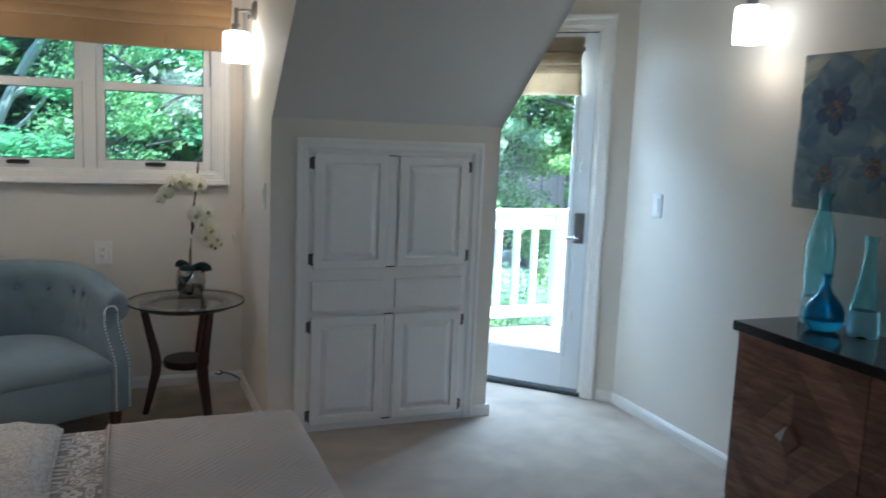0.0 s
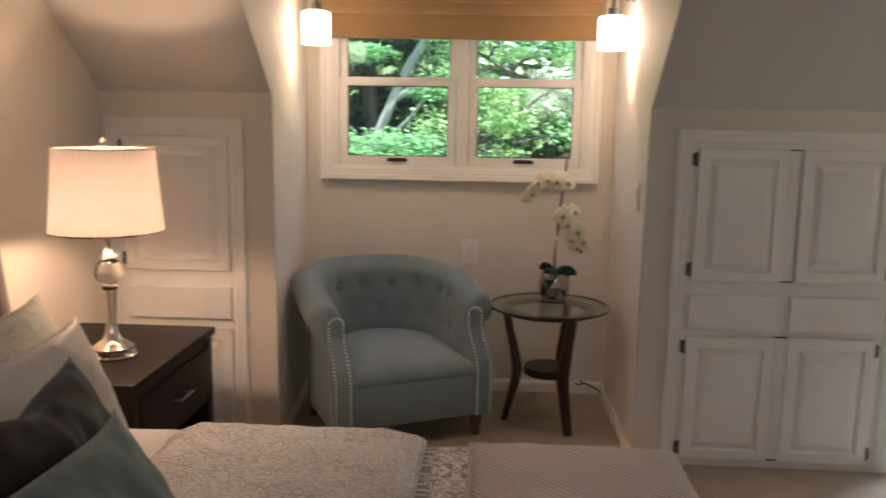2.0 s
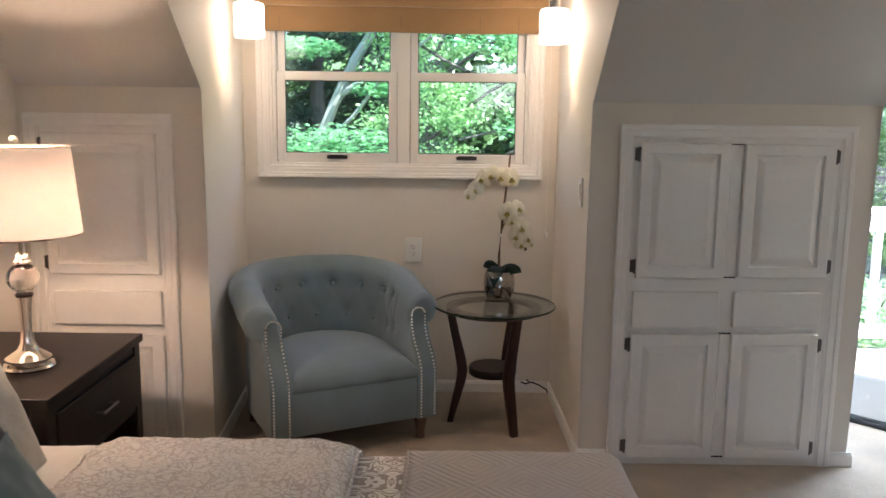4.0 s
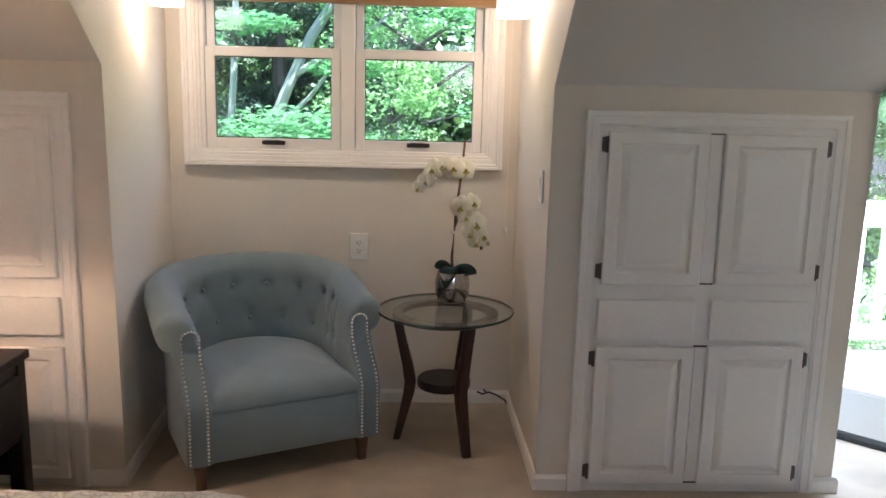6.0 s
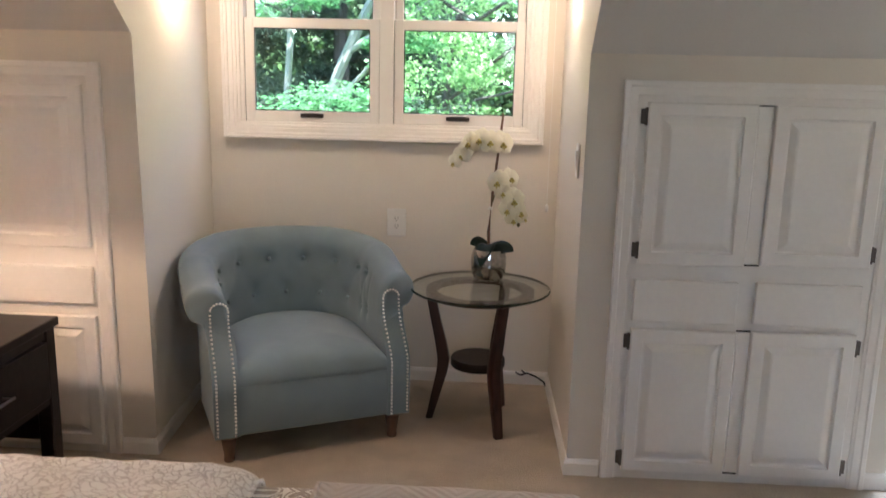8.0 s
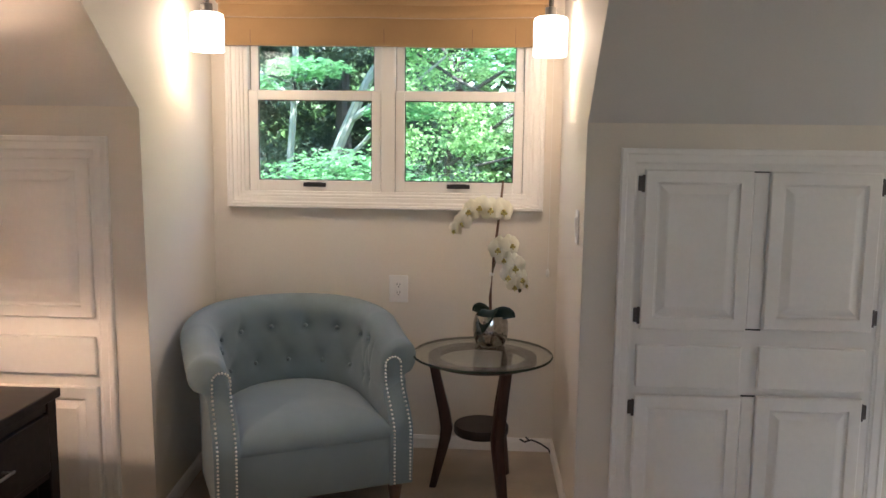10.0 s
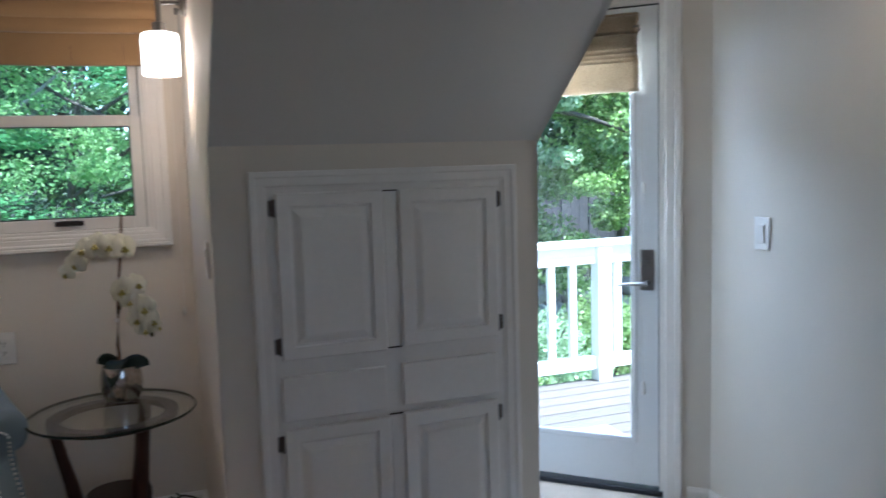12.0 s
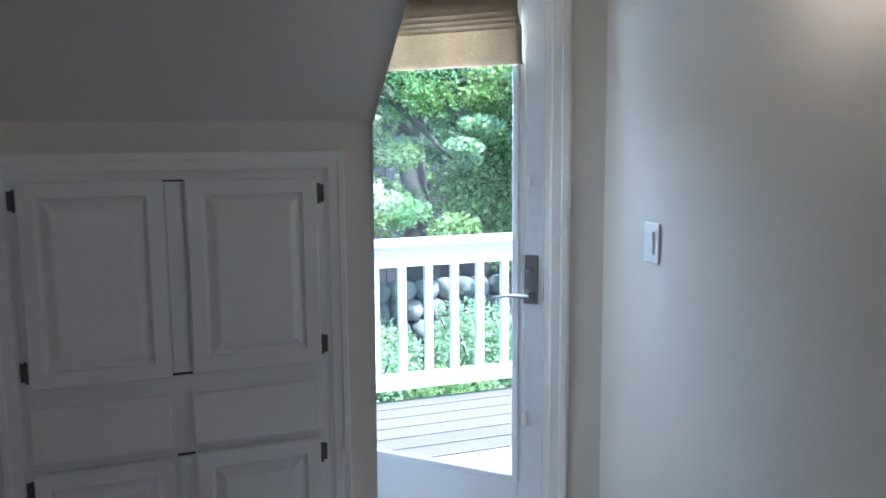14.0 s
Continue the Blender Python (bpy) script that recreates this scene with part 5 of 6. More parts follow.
# ---- sideboard ----
WALNUT = wood("walnut_veneer", (0.11, 0.045, 0.026), (0.26, 0.125, 0.072), (2, 2, 16), 0.35, 4.0, 0.38)
KNOBW = wood("knob_wood", (0.15, 0.075, 0.045), (0.22, 0.12, 0.075), (2, 2, 10), 0.4)
JET = material("black_lacquer", (0.012, 0.012, 0.015), 0.18, vary=0.1, coat=0.3, bump=0.02)
SX0, SY0, SY1, SZ = 2.212, 0.790, 2.540, 0.765
side = thing("sideboard", ((SX0 + XR) / 2, (SY0 + SY1) / 2, 0), "walnut parquetry sideboard with black top and diamond knobs", "sideboard")
qx, qy = (SX0 + XR) / 2, (SY0 + SY1) / 2
bw = (XR - 0.004 - SX0) / 2
part("top", B(-bw, bw, SY0 - qy, SY1 - qy, SZ - 0.036, SZ, 0.003, 2), JET, side, "glossy black top")
part("carcass", B(-bw + 0.026, bw - 0.004, SY0 + 0.02 - qy, SY1 - 0.02 - qy, 0.060, SZ - 0.036), WALNUT, side)
part("plinth", B(-bw + 0.05, bw - 0.01, SY0 + 0.05 - qy, SY1 - 0.05 - qy, 0.0, 0.060), JET, side)


def clip(poly, keep):
    """Cuts a plan polygon with a half plane (a, b, c): a*y + b*z <= c."""
    a, b, c = keep
    out = []
    for i, p in enumerate(poly):
        q = poly[(i + 1) % len(poly)]
        dp, dq = a * p[0] + b * p[1] - c, a * q[0] + b * q[1] - c
        if dp <= 0:
            out.append(p)
        if dp * dq < 0:
            t = dp / (dp - dq)
            out.append((p[0] + (q[0] - p[0]) * t, p[1] + (q[1] - p[1]) * t))
    return out


dw = (SY1 - SY0 - 0.04) / 3
for n in range(3):
    y0, y1, z0, z1 = SY1 - 0.02 - (n + 1) * dw + 0.002 - qy, SY1 - 0.02 - n * dw - 0.002 - qy, 0.066, SZ - 0.040
    cy, cz = (y0 + y1) / 2, 0.42
    d = part("door", B(-bw + 0.017, -bw + 0.026, y0, y1, z0, z1), JET, side)
    for k in range(7):
        r0, r1 = 0.085 * k + 0.0006, 0.085 * (k + 1) - 0.0006
        for sy in (-1, 1):
            for sz in (-1, 1):
                poly = [(y0 - cy, z0 - cz), (y1 - cy, z0 - cz), (y1 - cy, z1 - cz), (y0 - cy, z1 - cz)]
                for keep in ((-sy, 0, -0.0004), (0, -sz, -0.0004), (sy, sz, r1), (-sy, -sz, -r0)):
                    poly = clip(poly, keep) if poly else poly
                if len(poly) > 2:
                    bm = prism(bmesh.new(), [(a + cy, b + cz) for a, b in poly], -bw + 0.0172, -bw + 0.013, "x")
                    part("veneer_strip", bm, WALNUT, d)
    bm = bmesh.new()
    s = 0.052
    lo = tuple_verts(bm, [(-bw + 0.013, cy + a, cz + b) for a, b in ((s, 0), (0, s), (-s, 0), (0, -s))])
    mid = tuple_verts(bm, [(-bw - 0.004, cy + a, cz + b) for a, b in ((s, 0), (0, s), (-s, 0), (0, -s))])
    tip = bm.verts.new((-bw - 0.026, cy, cz))
    for i in range(4):
        bm.faces.new((lo[i], lo[(i + 1) % 4], mid[(i + 1) % 4], mid[i]))
        bm.faces.new((mid[i], mid[(i + 1) % 4], tip))
    bm.faces.new(lo)
    part("knob", bm, KNOBW, d, "pale diamond pyramid knob")

BLUEG = glass("aqua_glass", (0.58, 0.88, 0.95))
DEEPG = glass("deep_blue_glass", (0.13, 0.44, 0.66))


def vase(name, at, outer, wall, mat, label):
    inner = [(max(0.001, r - wall), h) for r, h in outer if h > 0.012]
    prof = outer + inner[::-1]
    prof = [(0.001, 0.0)] + prof + [(0.001, prof[-1][1])]
    ob = new(name, mesh_of(name, lathe(bmesh.new(), prof, 40), mat, 60))
    ob.location = at
    return tagged(ob, label, "vase", "blue glass vases")


vase("vase", (2.425, 2.335, SZ), [(0.040, 0.0), (0.058, 0.012), (0.070, 0.042), (0.068, 0.075), (0.050, 0.108), (0.026, 0.132), (0.016, 0.155), (0.014, 0.180), (0.020, 0.200)], 0.006, DEEPG, "small round deep blue glass bottle vase")
vase("vase", (2.490, 2.440, SZ), [(0.046, 0.0), (0.050, 0.01), (0.048, 0.10), (0.052, 0.22), (0.050, 0.30), (0.036, 0.36), (0.023, 0.41), (0.020, 0.45), (0.030, 0.475)], 0.005, BLUEG, "tall aqua glass bottle vase")
vase("vase", (2.500, 2.235, SZ), [(0.050, 0.0), (0.054, 0.01), (0.046, 0.09), (0.032, 0.19), (0.022, 0.26), (0.019, 0.32), (0.026, 0.345)], 0.005, BLUEG, "slender aqua glass vase with flared lip")

# ---- painting ----
def oil(name, stops, scale, seed):
    m = bpy.data.materials.new(name)
    m.use_nodes = True
    nt, b = shader(m)
    co, mp = nt.nodes.new("ShaderNodeTexCoord"), nt.nodes.new("ShaderNodeMapping")
    mp.inputs["Location"].default_value = (seed, seed * 2, seed)
    n = nt.nodes.new("ShaderNodeTexNoise")
    n.inputs["Scale"].default_value, n.inputs["Detail"].default_value, n.inputs["Distortion"].default_value = scale, 5, 1.5
    cr = nt.nodes.new("ShaderNodeValToRGB")
    els = cr.color_ramp.elements
    els[0].position, els[0].color = 0.3, (*stops[0], 1)
    els[1].position, els[1].color = 0.7, (*stops[-1], 1)
    for i, c in enumerate(stops[1:-1], 1):
        els.new(0.3 + 0.4 * i / (len(stops) - 1)).color = (*c, 1)
    bp = nt.nodes.new("ShaderNodeBump")
    bp.inputs["Strength"].default_value, bp.inputs["Distance"].default_value = 0.4, 0.002
    nt.links.new(co.outputs["Object"], mp.inputs[0])
    nt.links.new(mp.outputs[0], n.inputs["Vector"])
    nt.links.new(n.outputs["Fac"], cr.inputs[0])
    nt.links.new(cr.outputs[0], b.inputs["Base Color"])
    nt.links.new(n.outputs["Fac"], bp.inputs["Height"])
    nt.links.new(bp.outputs[0], b.inputs["Normal"])
    b.inputs["Roughness"].default_value = 0.45
    return m


CANVAS = oil("canvas_ground", [(0.07, 0.09, 0.09), (0.14, 0.17, 0.16), (0.26, 0.25, 0.18), (0.12, 0.10, 0.07)], 5.0, 1.0)
BLUEP = oil("blue_petal_paint", [(0.03, 0.06, 0.11), (0.07, 0.12, 0.17), (0.17, 0.21, 0.21)], 7.0, 3.0)
DARKP = oil("dark_heart_paint", [(0.008, 0.016, 0.045), (0.02, 0.04, 0.10), (0.05, 0.08, 0.14)], 16.0, 9.0)
PALEP = oil("pale_petal_paint", [(0.07, 0.10, 0.13), (0.14, 0.18, 0.19), (0.26, 0.28, 0.22)], 7.0, 5.0)
OCHREP = oil("ochre_centre_paint", [(0.02, 0.02, 0.03), (0.07, 0.05, 0.04), (0.34, 0.20, 0.07)], 60.0, 7.0)
art = thing("painting", (XR, 2.19, 1.455), "unframed canvas painting of blue and pale poppies", "painting")
part("canvas", B(-0.036, -0.001, -0.46, 0.460, -0.285, 0.285, 0.003), CANVAS, art)


def paint_petal(cy, cz, ang, ln, wd, mat, depth):
    bm = bmesh.new()
    a = radians(ang)
    vs = []
    for i in range(28):
        t = 2 * math.pi * i / 28
        u, w = ln * (0.5 + 0.5 * math.cos(t)), wd / 2 * math.sin(t) * (0.55 + 0.45 * (0.5 + 0.5 * math.cos(t)))
        u *= 1 + 0.06 * math.sin(5 * t + ang)
        y, z = cy + u * math.cos(a) - w * math.sin(a), cz + u * math.sin(a) + w * math.cos(a)
        vs.append((max(-0.457, min(0.457, y)), max(-0.282, min(0.282, z))))
    prism(bm, vs, -0.0362 - depth, -0.036, "x")
    part("painted_petal", bm, mat, art)


def poppy(n, cy, cz, size, outer, inner, turn, count=5):
    """Broad overlapping petals, a darker heart and a ring of ochre round a dark eye."""
    base = 0.0004 * n
    for k in range(count):
        paint_petal(cy, cz, 360 / count * k + turn, size * (1.0, 0.86, 0.94)[k % 3], size * 1.25, outer, 0.0008 + 0.0006 * k + base)
    for k in range(count):
        paint_petal(cy, cz, 360 / count * (k + 0.45) + turn, size * 0.46, size * 0.36, inner, 0.0046 + 0.0003 * k + base)
    for k in range(7):
        paint_petal(cy, cz, 360 / 7 * k + turn, size * 0.19, size * 0.12, OCHREP, 0.0066 + 0.0001 * k + base)
    paint_petal(cy - 0.016, cz, 0, 0.032, 0.03, DARKP, 0.0076 + base)


poppy(0, -0.33, 0.13, 0.19, PALEP, BLUEP, 10)
poppy(1, -0.02, 0.13, 0.20, BLUEP, DARKP, 40)
poppy(2, -0.20, -0.15, 0.22, BLUEP, DARKP, 75)
poppy(3, 0.10, -0.12, 0.20, PALEP, BLUEP, 20)
poppy(4, 0.31, -0.155, 0.185, PALEP, BLUEP, 54)
poppy(5, 0.289, 0.080, 0.195, BLUEP, DARKP, 90)

# ---- deck ----
deck = tagged(new("deck"), "sunlit pale painted plank deck outside the door", "deck", kind="structure")
DZ, DX0, DX1, DY1 = -0.090, 1.00, 4.10, 5.905
part("joist_frame", B(DX0, DX1, 4.75, DY1 - 0.01, DZ - 0.30, DZ - 0.029), JOISTGAP, deck)
plank = mesh_of("plank", box(bmesh.new(), DX0, DX1, -0.0645, 0.0645, -0.028, 0.0, 0.004), DECKP)
for k in range(16):
    p = new("plank", plank)
    p.parent = deck
    p.location = (0, DY1 - 0.070 - 0.145 * k, DZ)
    # a dark strip near the surface stands for the shade in the open gap
    if k:
        part("joint", B(DX0, DX1, DY1 - 0.070 - 0.145 * k + 0.0646, DY1 - 0.070 - 0.145 * k + 0.0804, DZ - 0.030, DZ - 0.0015), JOISTGAP, deck)
rail = tagged(new("deck_rail"), "white painted wooden deck railing with square balusters", "railing", kind="structure")
RY = 5.850
part("top_rail", box(box(bmesh.new(), DX0, DX1 + 0.02, RY - 0.060, RY + 0.060, 0.805, 0.843, 0.005), DX0, DX1, RY - 0.022, RY + 0.022, 0.690, 0.805, 0.003), RAILP, rail)
part("bottom_rail", box(bmesh.new(), DX0, DX1, RY - 0.022, RY + 0.022, -0.010, 0.078, 0.003), RAILP, rail)
bal = mesh_of("baluster", B(-0.022, 0.022, -0.020, 0.020, 0.078, 0.690, 0.003), RAILP)
for k in range(-8, 10):
    if k == 5:
        continue
    b = new("baluster", bal)
    b.parent = rail
    b.location = (2.502 + 0.155 * k + (0.03 if k > 5 else 0), RY, 0)
part("post", B(3.290, 3.390, RY - 0.05, RY + 0.05, DZ, 0.805, 0.004), RAILP, rail)
part("post", B(1.02, 1.12, RY - 0.05, RY + 0.05, DZ, 0.805, 0.004), RAILP, rail)

# ---- garden ----
SOIL = material("garden_ground", (0.10, 0.12, 0.05), 0.95, vary=0.5, scale=1.5, fine=30, bump=0.8, dist=0.03)
STONE = material("field_stone", (0.22, 0.22, 0.22), 0.9, vary=0.3, scale=8, fine=50, bump=0.7, dist=0.01, jitter=0.3)
BARK = material("grey_bark", (0.075, 0.065, 0.055), 0.9, vary=0.35, scale=9, fine=60, bump=0.8, dist=0.01)
PALEBARK = material("pale_bark", (0.26, 0.27, 0.24), 0.85, vary=0.2, scale=9, fine=50, bump=0.5, dist=0.006)
FENCEW = wood("weathered_fence", (0.030, 0.030, 0.032), (0.065, 0.062, 0.06), (14, 14, 1.5), 0.9, 3.0, 0.2)
MAPLE = leafy("maple_leaves", [(0.09, 0.24, 0.10), (0.15, 0.36, 0.15), (0.24, 0.47, 0.21)], 0.5)
FRESH = leafy("fresh_leaves", [(0.14, 0.29, 0.10), (0.25, 0.45, 0.17), (0.42, 0.61, 0.28)], 0.55)
DARKL = leafy("dark_leaves", [(0.018, 0.036, 0.024), (0.040, 0.072, 0.045), (0.075, 0.120, 0.068)], 0.35)
WOODS = leafy("woodland_leaves", [(0.03, 0.06, 0.022), (0.06, 0.12, 0.04), (0.12, 0.21, 0.075)], 0.3)
LIMEL = leafy("lime_leaves", [(0.13, 0.24, 0.06), (0.30, 0.44, 0.14), (0.54, 0.68, 0.32)], 0.5)
PALEL = leafy("pale_leaves", [(0.22, 0.36, 0.17), (0.36, 0.50, 0.28), (0.52, 0.62, 0.42)], 0.4)
WHITEB = leafy("white_blossom", [(0.55, 0.62, 0.50), (0.75, 0.76, 0.68), (0.82, 0.82, 0.76)], 0.4)
structure("ground", B(-400, 400, -400, 400, -0.90, -0.75), SOIL, "shady garden ground of earth and low green", "ground")
RNG = np.random.default_rng(7)


def leaf_mesh(name, centres, sizes, mat, flat=0.0, slim=0.5):
    """One bent four-cornered leaf at each centre; flat: how far the leaves lie level."""
    n = len(centres)
    a = RNG.normal(size=(n, 3))
    a /= np.linalg.norm(a, axis=1)[:, None]
    up = RNG.normal(size=(n, 3)) * (1 - flat) + np.array([0, 0, 1.0])
    side = np.cross(a, up)
    side /= np.linalg.norm(side, axis=1)[:, None] + 1e-9
    a[:, 2] *= 1 - flat
    a /= np.linalg.norm(a, axis=1)[:, None] + 1e-9
    nor = np.cross(a, side)
    s = sizes[:, None]
    v = np.stack([centres - a * s * 0.5, centres + side * s * slim * 0.5 + nor * s * 0.08, centres + a * s * 0.5, centres - side * s * slim * 0.5 + nor * s * 0.08], 1).reshape(-1, 3)
    me = bpy.data.meshes.new(name)
    me.vertices.add(4 * n)
    me.vertices.foreach_set("co", v.astype(np.float32).ravel())
    me.loops.add(4 * n)
    me.loops.foreach_set("vertex_index", np.arange(4 * n, dtype=np.int32))
    me.polygons.add(n)
    me.polygons.foreach_set("loop_start", np.arange(0, 4 * n, 4, dtype=np.int32))
    me.update(calc_edges=True)
    me.materials.append(mat)
    return me


def star_leaves(name, centres, sizes, mat):
    """A level five-fingered leaf at each centre, drooping at the tips."""
    n = len(centres)
    turn, tilt = RNG.uniform(0, 2 * np.pi, n), RNG.normal(size=(n, 2)) * 0.25
    fingers = []
    for k in range(5):
        a = turn + (k - 2) * 0.72
        ln = sizes * (1.0, 0.88, 0.55)[abs(k - 2)]
        u, w = np.stack([np.cos(a), np.sin(a)], 1), np.stack([-np.sin(a), np.cos(a)], 1)
        for f, h in ((0.0, 0.0), (0.45, 0.16), (1.0, 0.0), (0.45, -0.16)):
            p = u * (ln * f)[:, None] + w * (ln * h)[:, None]
            z = (p * tilt).sum(1) - 0.25 * ln * f * f
            fingers.append(np.concatenate([p, z[:, None]], 1) + centres)
    v = np.stack(fingers, 1).reshape(-1, 3)
    me = bpy.data.meshes.new(name)
    me.vertices.add(20 * n)
    me.vertices.foreach_set("co", v.astype(np.float32).ravel())
    me.loops.add(20 * n)
    me.loops.foreach_set("vertex_index", np.arange(20 * n, dtype=np.int32))
    me.polygons.add(5 * n)
    me.polygons.foreach_set("loop_start", np.arange(0, 20 * n, 4, dtype=np.int32))
    me.update(calc_edges=True)
    me.materials.append(mat)
    return me


def clumps(n, centres, radii, shell=0.5):
    """Points gathered in uneven clumps: ellipsoids with most points near the outside."""
    k = RNG.integers(0, len(centres), n)
    d = RNG.normal(size=(n, 3))
    d /= np.linalg.norm(d, axis=1)[:, None]
    r = RNG.random(n) ** shell
    return centres[k] + d * r[:, None] * radii[k]


def crown(parent, centres, radii, n, size, mat, flat=0.0, slim=0.5, label=""):
    c = clumps(n, np.array(centres, float), np.array(radii, float))
    ob = new("crown", leaf_mesh("crown", c, size * RNG.uniform(0.6, 1.3, n), mat, flat, slim))
    ob.parent = parent
    return tagged(ob, label, kind="stuff")


def limb(parent, name, pts, r0, r1, mat=BARK, seg=8):
    n = 14
    P = [Vector(p) for p in pts]
    out = []
    for i in range(n + 1):
        t = i / n * (len(P) - 1)
        k = min(int(t), len(P) - 2)
        f = t - k
        p0, p1, p2, p3 = P[max(0, k - 1)], P[k], P[k + 1], P[min(len(P) - 1, k + 2)]
        q = 0.5 * (2 * p1 + (p2 - p0) * f + (2 * p0 - 5 * p1 + 4 * p2 - p3) * f * f + (3 * p1 - p0 - 3 * p2 + p3) * f ** 3)
        out.append(q + 0.25 * r0 * Vector((noise.noise(q * 2.1), noise.noise(q * 2.3 + Vector((5, 0, 0))), 0)))
    return part(name, tube(bmesh.new(), out, [r0 + (r1 - r0) * i / n for i in range(n + 1)], seg), mat, parent, smooth=True)


def spread(n, x, y, z, r, squash=0.5):
    """n clump centres in a block, with radii about r."""
    c = np.stack([RNG.uniform(*x, n), RNG.uniform(*y, n), RNG.uniform(*z, n)], 1)
    q = r * RNG.uniform(0.6, 1.3, (n, 1))
    return c, q * np.array([1, 1, squash])


G = -0.75
# the pale-barked maple outside the window: leaning stems and level sprays of leaves
maple = thing("maple_tree", (-1.05, 8.3, G), "pale-barked maple with leaning stems and level green sprays", "tree")
def at_maple(*pts):
    return [(x + 1.05, y - 8.3, z - G) for x, y, z in pts]
limb(maple, "trunk", at_maple((-1.50, 8.2, G), (-1.10, 8.1, 0.75), (-0.72, 8.0, 1.70), (-0.30, 7.9, 2.35), (0.35, 7.7, 3.4)), 0.058, 0.034, PALEBARK)
limb(maple, "trunk", at_maple((-1.62, 8.3, G), (-1.40, 8.2, 0.7), (-1.28, 8.1, 1.8), (-1.24, 8.1, 3.4)), 0.040, 0.022, PALEBARK)
limb(maple, "limb", at_maple((-0.80, 8.02, 1.55), (-0.45, 7.9, 1.74), (-0.12, 7.8, 1.78)), 0.034, 0.016, PALEBARK)
limb(maple, "limb", at_maple((-1.00, 8.05, 1.10), (-0.66, 7.9, 1.36), (-0.36, 7.7, 1.70), (0.05, 7.6, 2.05)), 0.024, 0.010, PALEBARK)
limb(maple, "limb", at_maple((-1.25, 8.1, 1.7), (-1.8, 7.9, 2.1), (-2.6, 7.6, 2.3)), 0.028, 0.010, PALEBARK)
limb(maple, "limb", at_maple((-0.20, 7.9, 2.1), (0.4, 7.6, 1.75), (1.05, 7.3, 1.72), (1.7, 7.0, 1.62)), 0.016, 0.006, BARK)
limb(maple, "limb", at_maple((0.3, 7.5, 1.2), (0.8, 7.3, 1.35), (1.4, 7.0, 1.66)), 0.012, 0.005, BARK)
limb(maple, "limb", at_maple((-2.1, 7.8, 0.4), (-2.5, 7.5, 1.4), (-3.2, 7.2, 2.2), (-3.9, 6.9, 2.7)), 0.050, 0.014, PALEBARK)
tiers = [((-1.15, 7.5, 1.08), (0.62, 0.5, 0.16)), ((-0.75, 7.3, 1.19), (0.46, 0.4, 0.15)), ((-0.45, 7.3, 1.10), (0.5, 0.4, 0.18)), ((-1.55, 7.5, 1.80), (0.40, 0.35, 0.10)), ((-1.05, 7.6, 1.95), (0.36, 0.4, 0.09)),
         ((-2.6, 7.5, 1.55), (0.7, 0.5, 0.18)), ((-3.3, 7.3, 1.15), (0.8, 0.6, 0.2)), ((-2.5, 7.5, 2.4), (0.9, 0.6, 0.2)), ((-0.55, 7.6, 2.45), (0.8, 0.6, 0.2)), ((-1.4, 7.7, 2.75), (0.9, 0.7, 0.25)),
         ((0.10, 7.4, 0.88), (0.55, 0.4, 0.16)), ((-0.3, 7.7, 1.62), (0.35, 0.4, 0.08)), ((-3.6, 7.2, 2.2), (0.8, 0.6, 0.3)), ((0.6, 7.3, 2.05), (0.5, 0.4, 0.16)), ((0.1, 7.5, 2.3), (0.5, 0.4, 0.14)), ((1.2, 7.1, 1.9), (0.5, 0.4, 0.2)), ((1.0, 7.2, 1.3), (0.45, 0.4, 0.16)), ((0.75, 7.2, 0.95), (0.5, 0.4, 0.14))]
sprays = clumps(7600, np.array(at_maple(*[c for c, _ in tiers]), float), np.array([r for _, r in tiers], float))
ob = new("crown", star_leaves("crown", sprays, 0.052 * RNG.uniform(0.6, 1.3, len(sprays)), MAPLE))
ob.parent = maple
tagged(ob, "layered bright green maple leaves", kind="stuff")
# the light-leaved tree that fills the right-hand pane
ash = thing("leafy_tree", (0.9, 9.2, G), "airy light-green tree filling the window view", "tree")
limb(ash, "trunk", [(-0.95, 0, 0), (-0.95, -0.1, 1.3), (-0.82, -0.2, 2.6), (-0.4, -0.3, 4.6)], 0.045, 0.025, BARK, 10)
for a in ([(-0.9, -0.15, 1.9), (-0.2, -0.7, 2.45), (0.6, -1.0, 2.7), (1.4, -1.2, 2.65)], [(-0.85, -0.2, 2.5), (0.1, -0.6, 3.1), (1.0, -0.9, 3.6)], [(-0.95, -0.05, 1.4), (-0.3, -0.5, 1.7), (0.5, -0.8, 2.1), (1.2, -1.0, 2.5)], [(-0.8, -0.2, 2.8), (-1.4, 0.1, 3.6), (-2.0, 0.2, 4.4)]):
    limb(ash, "limb", a, 0.022, 0.007, BARK)
c, r = spread(110, (-1.6, 2.8), (-1.7, 0.6), (1.3, 4.6), 0.34, 0.5)
crown(ash, c, r, 58000, 0.044, FRESH, 0.35, 0.55, "airy light green leaves")
